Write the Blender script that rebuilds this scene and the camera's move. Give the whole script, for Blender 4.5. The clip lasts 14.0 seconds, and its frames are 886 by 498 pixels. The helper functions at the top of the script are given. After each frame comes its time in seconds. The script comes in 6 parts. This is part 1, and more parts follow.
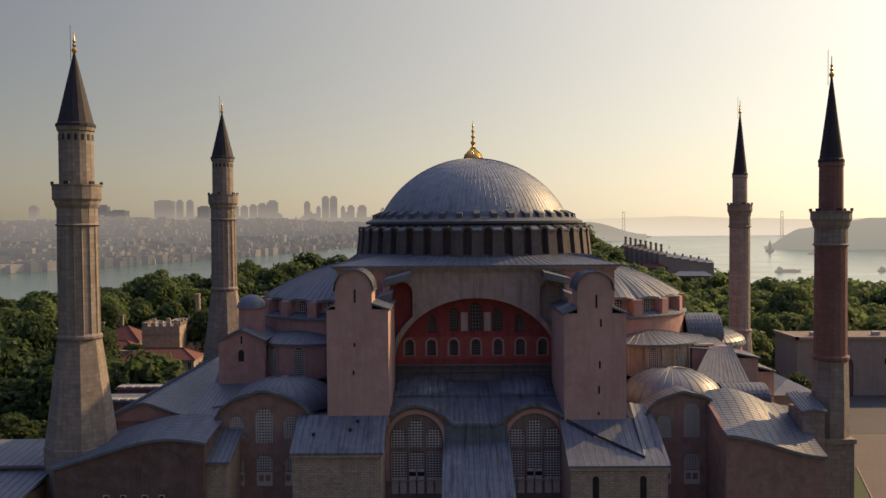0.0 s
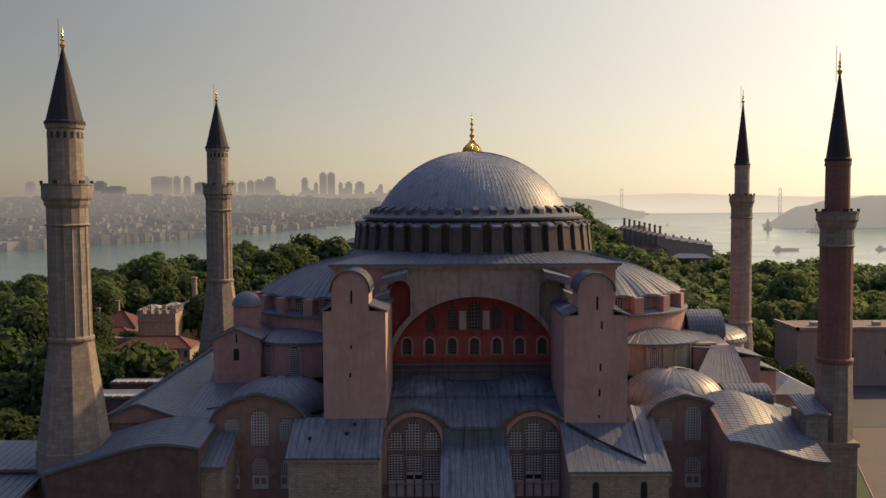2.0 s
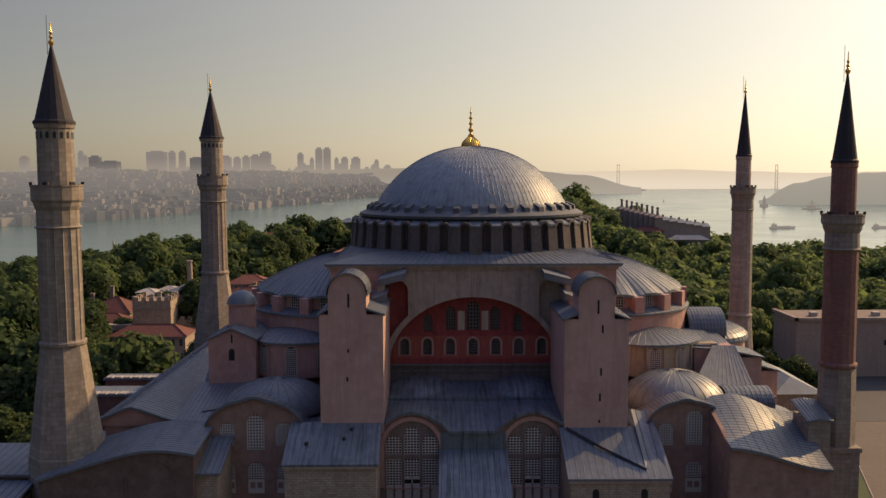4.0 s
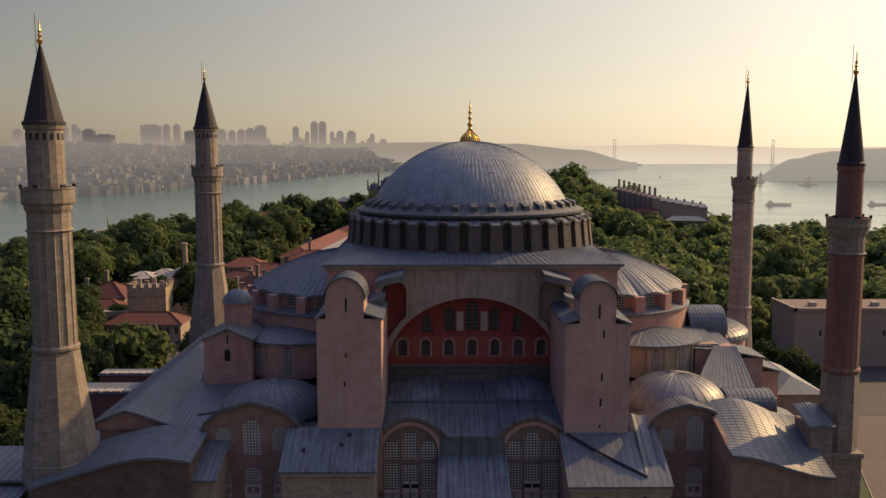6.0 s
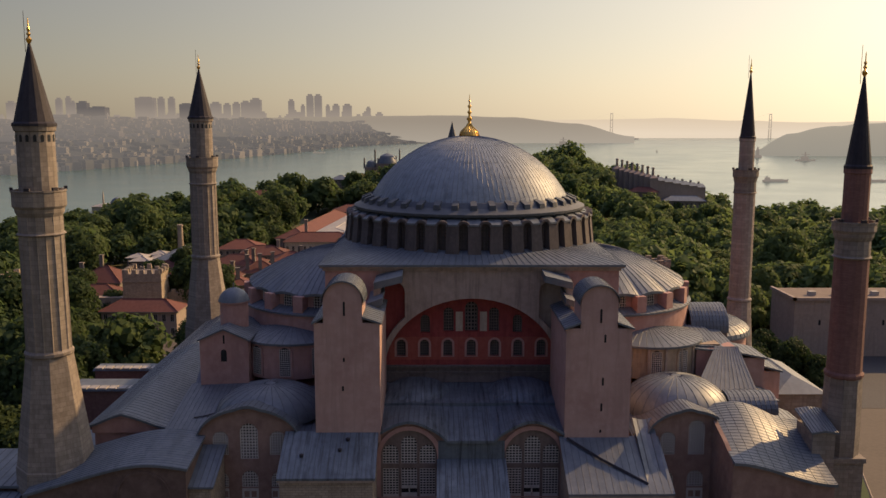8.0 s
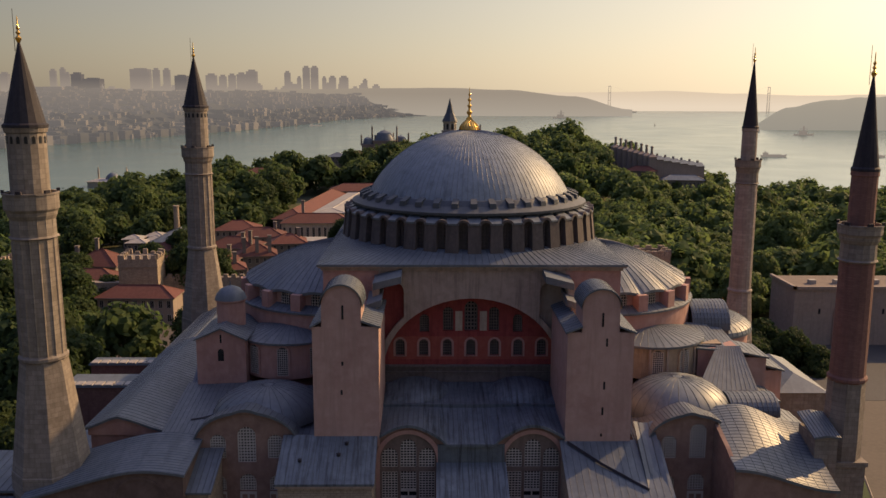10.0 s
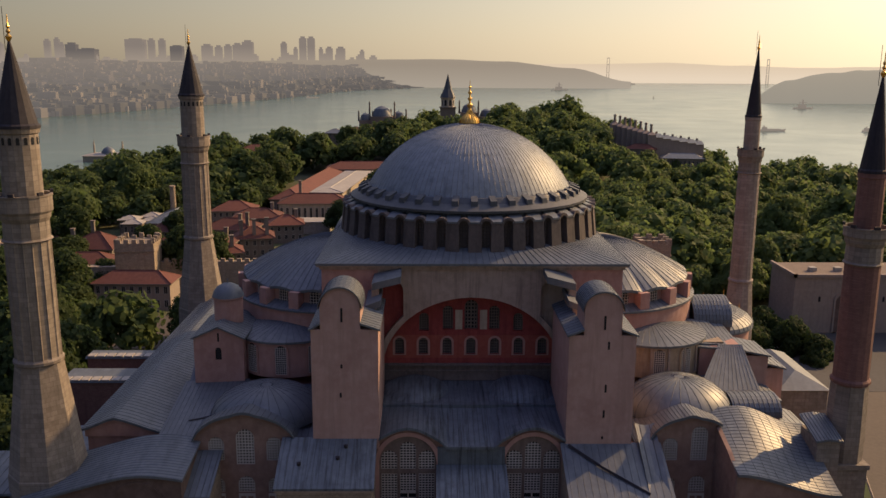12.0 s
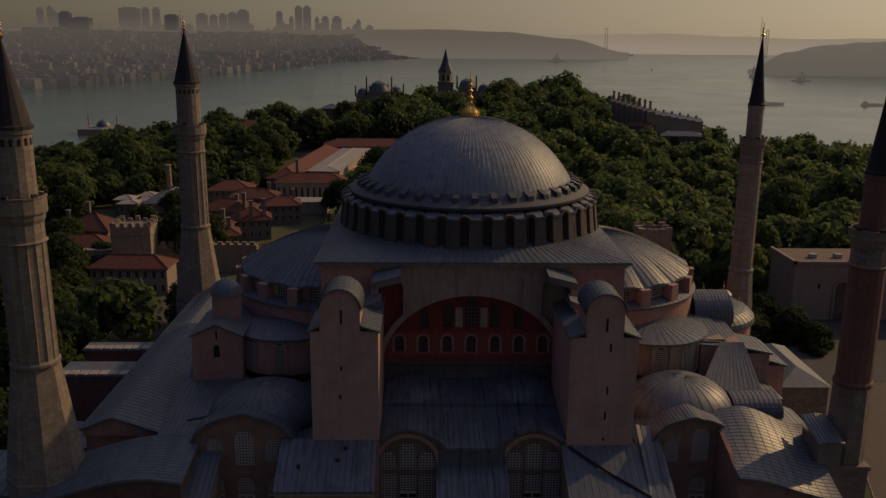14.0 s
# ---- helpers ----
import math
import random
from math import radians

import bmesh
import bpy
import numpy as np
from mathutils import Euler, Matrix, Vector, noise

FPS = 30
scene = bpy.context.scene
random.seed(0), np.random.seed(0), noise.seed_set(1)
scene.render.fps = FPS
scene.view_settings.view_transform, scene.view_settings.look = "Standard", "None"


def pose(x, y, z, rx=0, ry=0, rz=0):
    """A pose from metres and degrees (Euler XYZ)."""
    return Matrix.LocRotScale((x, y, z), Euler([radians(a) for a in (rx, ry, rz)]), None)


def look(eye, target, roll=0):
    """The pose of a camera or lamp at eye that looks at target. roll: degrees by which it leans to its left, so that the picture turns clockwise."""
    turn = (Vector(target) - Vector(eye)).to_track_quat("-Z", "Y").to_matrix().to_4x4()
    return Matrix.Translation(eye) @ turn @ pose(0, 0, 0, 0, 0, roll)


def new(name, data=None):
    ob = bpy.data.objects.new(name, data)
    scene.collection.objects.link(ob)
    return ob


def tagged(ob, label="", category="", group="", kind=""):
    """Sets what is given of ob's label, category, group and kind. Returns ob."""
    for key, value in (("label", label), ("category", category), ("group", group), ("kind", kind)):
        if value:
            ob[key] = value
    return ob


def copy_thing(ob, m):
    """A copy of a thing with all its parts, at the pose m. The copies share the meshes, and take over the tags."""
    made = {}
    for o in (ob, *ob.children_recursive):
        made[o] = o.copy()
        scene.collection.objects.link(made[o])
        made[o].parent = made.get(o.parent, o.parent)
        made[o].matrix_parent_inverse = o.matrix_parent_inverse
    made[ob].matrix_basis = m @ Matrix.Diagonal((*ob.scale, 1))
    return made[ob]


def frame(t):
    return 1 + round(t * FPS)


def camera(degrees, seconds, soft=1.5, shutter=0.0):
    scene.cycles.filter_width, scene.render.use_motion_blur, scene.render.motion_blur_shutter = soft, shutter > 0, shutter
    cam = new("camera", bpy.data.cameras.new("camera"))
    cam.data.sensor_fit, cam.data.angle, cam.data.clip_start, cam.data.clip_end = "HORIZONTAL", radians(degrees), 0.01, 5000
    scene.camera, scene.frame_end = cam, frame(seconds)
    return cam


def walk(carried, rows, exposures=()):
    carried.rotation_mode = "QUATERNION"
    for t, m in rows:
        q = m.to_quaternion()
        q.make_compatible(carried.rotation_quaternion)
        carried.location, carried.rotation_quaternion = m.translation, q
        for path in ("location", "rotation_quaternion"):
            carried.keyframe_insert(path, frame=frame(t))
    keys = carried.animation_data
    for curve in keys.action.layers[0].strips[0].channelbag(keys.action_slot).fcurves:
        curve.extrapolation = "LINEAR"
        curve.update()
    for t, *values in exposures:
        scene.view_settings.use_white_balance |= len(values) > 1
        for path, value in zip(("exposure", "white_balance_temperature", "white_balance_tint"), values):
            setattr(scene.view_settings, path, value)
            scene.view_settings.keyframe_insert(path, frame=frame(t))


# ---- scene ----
from mathutils.geometry import tessellate_polygon

# camera and its walk
cam = camera(54.04, 14.0)
ROWS = [
    (0, (-3.976, -140.228, 41.645), (-4.504, -40.271, 38.753), -0.457),
    (0.5, (-3.954, -139.644, 42.344), (-4.456, -39.708, 38.782), -0.437),
    (1, (-3.959, -139.068, 43.073), (-4.411, -39.159, 38.831), -0.414),
    (1.5, (-3.986, -138.500, 43.827), (-4.369, -38.623, 38.895), -0.387),
    (2, (-4.034, -137.939, 44.603), (-4.330, -38.098, 38.972), -0.357),
    (2.5, (-4.096, -137.382, 45.398), (-4.295, -37.583, 39.059), -0.325),
    (3, (-4.172, -136.830, 46.207), (-4.262, -37.079, 39.153), -0.291),
    (3.5, (-4.258, -136.281, 47.028), (-4.231, -36.584, 39.251), -0.256),
    (4, (-4.350, -135.734, 47.859), (-4.204, -36.097, 39.352), -0.220),
    (4.5, (-4.448, -135.189, 48.696), (-4.179, -35.618, 39.453), -0.184),
    (5, (-4.549, -134.645, 49.537), (-4.156, -35.146, 39.552), -0.147),
    (5.5, (-4.652, -134.102, 50.380), (-4.136, -34.681, 39.647), -0.110),
    (6, (-4.755, -133.559, 51.224), (-4.118, -34.223, 39.738), -0.073),
    (6.5, (-4.856, -133.016, 52.066), (-4.102, -33.771, 39.822), -0.036),
    (7, (-4.956, -132.472, 52.904), (-4.089, -33.326, 39.898), -0.000),
    (7.5, (-5.053, -131.929, 53.739), (-4.078, -32.887, 39.966), 0.036),
    (8, (-5.147, -131.385, 54.568), (-4.069, -32.455, 40.025), 0.071),
    (8.5, (-5.238, -130.842, 55.392), (-4.063, -32.029, 40.073), 0.106),
    (9, (-5.327, -130.299, 56.209), (-4.058, -31.611, 40.112), 0.141),
    (9.5, (-5.414, -129.757, 57.019), (-4.056, -31.201, 40.140), 0.176),
    (10, (-5.499, -129.216, 57.822), (-4.056, -30.800, 40.157), 0.211),
    (10.5, (-5.585, -128.678, 58.619), (-4.059, -30.407, 40.165), 0.247),
    (11, (-5.672, -128.142, 59.410), (-4.064, -30.025, 40.162), 0.283),
    (11.5, (-5.762, -127.610, 60.195), (-4.071, -29.654, 40.150), 0.320),
    (12, (-5.857, -127.082, 60.975), (-4.081, -29.295, 40.130), 0.359),
    (12.5, (-5.959, -126.561, 61.752), (-4.094, -28.950, 40.102), 0.399),
    (13, (-6.071, -126.046, 62.526), (-4.110, -28.620, 40.068), 0.443),
    (13.5, (-6.195, -125.540, 63.300), (-4.129, -28.307, 40.029), 0.489),
    (14, (-6.336, -125.043, 64.075), (-4.152, -28.012, 39.986), 0.538),
]
walk(cam, [(t, look(eye, target, roll)) for t, eye, target, roll in ROWS],
     exposures=[(0, 0.11, 6650, 16), (7.0, 0.04, 6830, 17), (12.2, 0.0, 6950, 18), (13.0, -0.45, 6950, 18), (13.5, -0.9, 6950, 18), (14.0, -1.5, 6950, 18)])

# world, sun
SUN_AZ, SUN_EL = radians(57), radians(29)
sun_dir = Vector((math.sin(SUN_AZ) * math.cos(SUN_EL), math.cos(SUN_AZ) * math.cos(SUN_EL), math.sin(SUN_EL)))
world = bpy.data.worlds.new("sky")
scene.world = world
world.use_nodes = True
wn, wl = world.node_tree.nodes, world.node_tree.links.new
sky = wn.new("ShaderNodeTexSky")
sky.sky_type = "NISHITA"
sky.sun_disc = False
sky.sun_elevation, sky.sun_rotation = SUN_EL, SUN_AZ
sky.air_density, sky.dust_density, sky.ozone_density = 1.0, 1.5, 1.5


def sky_sum(op, a, b=None):
    """One step of arithmetic on the sky's numbers."""
    x = wn.new("ShaderNodeMath")
    x.operation = op
    for v, i in ((a, 0), (b, 1)):
        if isinstance(v, (int, float)):
            x.inputs[i].default_value = v
        elif v is not None:
            wl(v, x.inputs[i])
    return x.outputs[0]


def sky_tint(fac, colour):
    x = wn.new("ShaderNodeVectorMath")
    x.operation = "SCALE"
    x.inputs[0].default_value = colour
    wl(fac, x.inputs["Scale"])
    return x.outputs[0]


def sky_add(a, b):
    x = wn.new("ShaderNodeVectorMath")
    wl(a, x.inputs[0])
    wl(b, x.inputs[1])
    return x.outputs[0]


way = wn.new("ShaderNodeTexCoord").outputs["Generated"]
sep = wn.new("ShaderNodeSeparateXYZ")
wl(way, sep.inputs[0])
dot = wn.new("ShaderNodeVectorMath")
dot.operation = "DOT_PRODUCT"
dot.inputs[1].default_value = sun_dir
wl(way, dot.inputs[0])
# morning haze: thick towards the horizon, and a wide glow round the sun
haze = sky_sum("EXPONENT", sky_sum("MULTIPLY", sky_sum("MAXIMUM", sep.outputs[2], 0.0), -7.0))
glow = sky_sum("EXPONENT", sky_sum("MULTIPLY", sky_sum("SUBTRACT", dot.outputs["Value"], 1.0), 2.65))
# the haze away from the sun is dimmer
lee = wn.new("ShaderNodeMapRange")
for k, v in (("From Min", -0.35), ("From Max", 0.62), ("To Min", 0.08), ("To Max", 1.0)):
    lee.inputs[k].default_value = v
wl(dot.outputs["Value"], lee.inputs["Value"])
haze = sky_sum("MULTIPLY", haze, lee.outputs[0])
scaled = wn.new("ShaderNodeVectorMath")
scaled.operation = "SCALE"
scaled.inputs["Scale"].default_value = 0.040
wl(sky.outputs["Color"], scaled.inputs[0])
zenith = sky_sum("POWER", sky_sum("MAXIMUM", sep.outputs[2], 0.0), 2.2)
total = sky_add(sky_add(sky_add(scaled.outputs[0], sky_tint(haze, (0.25, 0.21, 0.15))), sky_tint(glow, (1.0, 0.93, 0.655))), sky_tint(zenith, (0.074, 0.132, 0.50)))
wl(total, wn["Background"].inputs["Color"])
wn["Background"].inputs["Strength"].default_value = 1.0
lamp = bpy.data.lights.new("sun", "SUN")
lamp.energy, lamp.angle, lamp.color = 4.9, radians(0.8), (1.0, 0.665, 0.31)
new("sun", lamp).matrix_world = look(sun_dir * 400, (0, 0, 0))


SEA = -35.0                    # water level of the strait, below the mosque's floor


# ---- materials ----
def material(name, tones, rough=0.8, metal=0.0, big=0.12, small=1.5, bump=0.25, courses=None, joint=0.6, streak=0.0, run=(1.6, 1.6, 0.12), spec=0.5, piece=0.0):
    """tones: two or three colours blended by noise at two sizes. courses: (length, height) of masonry blocks. streak: rain marks down the surface."""
    m = bpy.data.materials.new(name)
    m.use_nodes = True
    nt = m.node_tree
    n, link = nt.nodes, nt.links.new
    bsdf = n["Principled BSDF"]
    bsdf.inputs["Roughness"].default_value = rough
    bsdf.inputs["Metallic"].default_value = metal
    bsdf.inputs["Specular IOR Level"].default_value = spec
    pos = n.new("ShaderNodeNewGeometry").outputs["Position"]
    def cloud(scale, detail=4.0, src=None):
        t = n.new("ShaderNodeTexNoise")
        t.inputs["Scale"].default_value, t.inputs["Detail"].default_value = scale, detail
        t.inputs["Roughness"].default_value = 0.65
        link(src or pos, t.inputs["Vector"])
        return t.outputs["Fac"]
    def mix(fac, a, b, mode="MIX"):
        x = n.new("ShaderNodeMix")
        x.data_type, x.blend_type = "RGBA", mode
        for v, i in ((fac, 0), (a, 6), (b, 7)):
            if isinstance(v, (int, float)):
                x.inputs[i].default_value = v
            elif isinstance(v, tuple):
                x.inputs[i].default_value = (*v, 1)
            else:
                link(v, x.inputs[i])
        return x.outputs[2]
    def ramp(fac, a, b):
        r = n.new("ShaderNodeMapRange")
        r.inputs["From Min"].default_value, r.inputs["From Max"].default_value = a, b
        link(fac, r.inputs["Value"])
        return r.outputs["Result"]
    wide, fine = cloud(big), cloud(small, 6.0)
    col = mix(ramp(wide, 0.35, 0.65), tones[0], tones[1])
    col = mix(ramp(fine, 0.4, 0.75), col, tones[-1])
    height = fine
    if streak:
        sc = n.new("ShaderNodeVectorMath")
        sc.operation = "MULTIPLY"
        sc.inputs[1].default_value = run
        link(pos, sc.inputs[0])
        marks = cloud(1.0, 5.0, sc.outputs[0])
        col = mix(ramp(marks, 0.49, 0.70), col, tuple(c * (1 - streak) for c in tones[0]))
    if courses:
        # blocks wrap the upright faces: length runs with x + y, height with z
        sep = n.new("ShaderNodeSeparateXYZ")
        link(pos, sep.inputs[0])
        add = n.new("ShaderNodeMath")
        link(sep.outputs[0], add.inputs[0])
        link(sep.outputs[1], add.inputs[1])
        com = n.new("ShaderNodeCombineXYZ")
        link(add.outputs[0], com.inputs[0])
        link(sep.outputs[2], com.inputs[1])
        b = n.new("ShaderNodeTexBrick")
        b.inputs["Scale"].default_value = 1.0
        b.inputs["Brick Width"].default_value, b.inputs["Row Height"].default_value = courses
        b.inputs["Mortar Size"].default_value = 0.035
        b.inputs["Mortar Smooth"].default_value = 0.4
        b.inputs["Color1"].default_value = (1, 1, 1, 1)
        b.inputs["Color2"].default_value = (0.72, 0.7, 0.68, 1)
        b.inputs["Mortar"].default_value = (joint, joint, joint, 1)
        link(com.outputs[0], b.inputs["Vector"])
        col = mix(0.85, col, b.outputs["Color"], "MULTIPLY")
        height = mix(0.5, fine, b.outputs["Color"], "MULTIPLY")
    if piece:
        info = n.new("ShaderNodeObjectInfo")
        col = mix(ramp(info.outputs["Random"], 0.0, 1.0), col, mix(1.0, col, (piece, piece, piece), "MULTIPLY"))
    link(col, bsdf.inputs["Base Color"])
    if bump:
        bp = n.new("ShaderNodeBump")
        bp.inputs["Strength"].default_value, bp.inputs["Distance"].default_value = bump, 0.06
        link(height, bp.inputs["Height"])
        link(bp.outputs[0], bsdf.inputs["Normal"])
    return m


LEAD = material("lead sheet", [(0.106, 0.128, 0.152), (0.145, 0.164, 0.187), (0.084, 0.100, 0.121)], 0.48, 0.12, 0.18, 0.9, 0.12, streak=0.25, run=(1.0, 0.22, 0.22))
RAMP_LEAD = material("streaked lead sheet", [(0.104, 0.130, 0.158), (0.150, 0.178, 0.206), (0.070, 0.086, 0.106)], 0.55, 0.1, 0.3, 1.2, 0.15, streak=0.8, run=(2.4, 0.14, 0.14))
LEAD_DOME = material("dome lead", [(0.185, 0.218, 0.245), (0.235, 0.268, 0.293), (0.160, 0.188, 0.212)], 0.55, 0.15, 0.10, 0.7, 0.08, streak=0.36, run=(0.9, 0.9, 0.1))
# seam tones below the sheet's: dirt, with the ridge's shadow painted in
LEAD_SEAM = material("lead seam dark with dirt and shadow", [(0.058, 0.068, 0.082), (0.076, 0.087, 0.102), (0.046, 0.054, 0.066)], 0.6, 0.05, 0.3, 1.5, 0.0)
DOME_SEAM = material("darker dome seam", [(0.115, 0.134, 0.155), (0.150, 0.170, 0.192), (0.090, 0.105, 0.122)], 0.58, 0.1, 0.3, 1.5, 0.0)
DARK_LEAD = material("dark lead", [(0.030, 0.027, 0.034), (0.046, 0.041, 0.049), (0.023, 0.021, 0.027)], 0.7, 0.0, 0.3, 2.0, 0.1, streak=0.3, spec=0.25)
PINK = material("pink lime plaster", [(0.41, 0.232, 0.20), (0.325, 0.180, 0.155), (0.45, 0.275, 0.24)], 0.9, 0, 0.25, 0.8, 0.2, streak=0.2, run=(0.8, 0.8, 0.15))
TOWER_PLASTER = material("faded pink plaster", [(0.44, 0.285, 0.240), (0.355, 0.212, 0.182), (0.48, 0.322, 0.278)], 0.9, 0, 0.16, 0.7, 0.2, streak=0.2)
GREY_PLASTER = material("weathered grey plaster", [(0.36, 0.285, 0.240), (0.27, 0.212, 0.176), (0.40, 0.315, 0.265)], 0.92, 0, 0.25, 1.2, 0.25, streak=0.45)
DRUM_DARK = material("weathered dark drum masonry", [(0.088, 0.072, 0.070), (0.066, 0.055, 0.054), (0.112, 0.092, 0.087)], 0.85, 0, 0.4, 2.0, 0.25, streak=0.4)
DUSTY_PANE = material("dusty leaded window", [(0.098, 0.083, 0.079), (0.120, 0.102, 0.096), (0.080, 0.068, 0.066)], 0.6, 0, 0.8, 3.0, 0.0, spec=0.2)
MULLION = material("brown stone window frame", [(0.17, 0.125, 0.108), (0.135, 0.10, 0.088), (0.20, 0.15, 0.13)], 0.88, 0, 0.5, 2.4, 0.15, streak=0.25)
HALL_STONE = material("dull pinkish hall stone", [(0.300, 0.238, 0.200), (0.245, 0.195, 0.165), (0.335, 0.272, 0.230)], 0.9, 0, 0.12, 1.2, 0.2, streak=0.18)
ROOF_GRAVEL = material("brown roof gravel", [(0.17, 0.13, 0.105), (0.13, 0.10, 0.085), (0.21, 0.165, 0.135)], 0.95, 0, 0.3, 3.0, 0.2)
OCHRE_WALL = material("brown ochre plaster", [(0.262, 0.162, 0.130), (0.185, 0.114, 0.094), (0.310, 0.208, 0.170)], 0.92, 0, 0.3, 0.8, 0.3, streak=0.2, run=(0.7, 0.7, 0.2))
# ochre plaster at about half tone: the west corner's shade put into the colour
BROWN = material("dim brown masonry plaster", [(0.135, 0.086, 0.072), (0.092, 0.060, 0.050), (0.170, 0.116, 0.098)], 0.92, 0, 0.3, 0.8, 0.3, streak=0.15, run=(0.7, 0.7, 0.2))
RED = material("red ochre plaster", [(0.285, 0.050, 0.048), (0.215, 0.042, 0.042), (0.325, 0.070, 0.058)], 0.9, 0, 0.3, 1.4, 0.2, streak=0.3)
ORANGE = material("orange ochre plaster", [(0.325, 0.076, 0.054), (0.260, 0.062, 0.048), (0.355, 0.100, 0.072)], 0.9, 0, 0.4, 1.4, 0.2, streak=0.2)
YELLOW = material("yellowed plaster", [(0.33, 0.255, 0.18), (0.25, 0.19, 0.14), (0.38, 0.30, 0.22)], 0.9, 0, 0.4, 1.4, 0.2, streak=0.4)
DRUM_STONE = material("dark drum stone", [(0.145, 0.122, 0.116), (0.11, 0.092, 0.088), (0.18, 0.152, 0.142)], 0.85, 0, 0.4, 2.0, 0.25, streak=0.4)
STONE = material("grey limestone blocks", [(0.252, 0.215, 0.181), (0.196, 0.165, 0.139), (0.300, 0.258, 0.219)], 0.85, 0, 0.25, 1.6, 0.3, courses=(1.1, 0.55), joint=0.62, streak=0.3)
PALE_STONE = material("pale pinkish limestone blocks", [(0.335, 0.275, 0.235), (0.275, 0.222, 0.190), (0.380, 0.318, 0.275)], 0.85, 0, 0.25, 1.6, 0.3, courses=(1.1, 0.55), joint=0.68, streak=0.25)
RUBBLE = material("rubble stone and brick", [(0.36, 0.29, 0.22), (0.29, 0.225, 0.165), (0.42, 0.35, 0.28)], 0.9, 0, 0.5, 2.2, 0.4, courses=(0.75, 0.3), joint=0.5, streak=0.2)
BRICK = material("dark red brick", [(0.22, 0.108, 0.09), (0.18, 0.09, 0.075), (0.26, 0.135, 0.11)], 0.88, 0, 0.3, 1.7, 0.25, courses=(0.5, 0.16), joint=0.7, streak=0.25)
GOLD = material("gilded metal", [(0.85, 0.52, 0.14), (0.75, 0.43, 0.1), (0.6, 0.34, 0.09)], 0.28, 1.0, 0.6, 3.0, 0.05)
LATTICE = material("grey stone lattice", [(0.450, 0.410, 0.378), (0.387, 0.351, 0.320), (0.495, 0.459, 0.423)], 0.85, 0, 0.6, 3.0, 0.1)
MARBLE = material("pale marble panel", [(0.40, 0.34, 0.27), (0.34, 0.28, 0.22), (0.45, 0.39, 0.32)], 0.7, 0, 0.6, 2.0, 0.1, streak=0.3)
GLASS = material("dark window glass", [(0.02, 0.022, 0.026), (0.03, 0.032, 0.036), (0.015, 0.016, 0.02)], 0.2, 0, 0.8, 3.0, 0.0, spec=0.2)
TILE = material("red roof tiles", [(0.142, 0.043, 0.031), (0.105, 0.034, 0.027), (0.168, 0.064, 0.046)], 0.88, 0, 0.12, 1.2, 0.4, streak=0.15, piece=0.7)
CREAM = material("cream house plaster", [(0.232, 0.196, 0.164), (0.184, 0.152, 0.128), (0.264, 0.228, 0.196)], 0.9, 0, 0.15, 1.0, 0.15, streak=0.2, piece=0.7)
# dark tones that paint the shadow on the forecourt
SHADOWED_PAVING = material("forecourt paving darkened for shadow", [(0.045, 0.046, 0.05), (0.036, 0.037, 0.041), (0.058, 0.058, 0.062)], 0.85, 0, 0.15, 2.5, 0.15)
PALE_ROOF = material("pale sheet roof", [(0.33, 0.31, 0.285), (0.26, 0.245, 0.225), (0.39, 0.365, 0.34)], 0.7, 0, 0.15, 1.0, 0.1, streak=0.2)
PAVING = material("pale stone paving", [(0.081, 0.065, 0.053), (0.065, 0.053, 0.043), (0.096, 0.077, 0.062)], 0.85, 0, 0.1, 1.2, 0.1)
EARTH = material("park ground", [(0.055, 0.075, 0.03), (0.10, 0.085, 0.05), (0.045, 0.065, 0.025)], 0.95, 0, 0.03, 0.4, 0.3)
GRASS = material("mown grass", [(0.022, 0.046, 0.010), (0.028, 0.054, 0.012), (0.019, 0.040, 0.008)], 0.9, 0, 0.2, 2.0, 0.3)
BARK = material("bark", [(0.10, 0.075, 0.05), (0.07, 0.05, 0.035), (0.13, 0.10, 0.07)], 0.95, 0, 0.8, 4.0, 0.4)


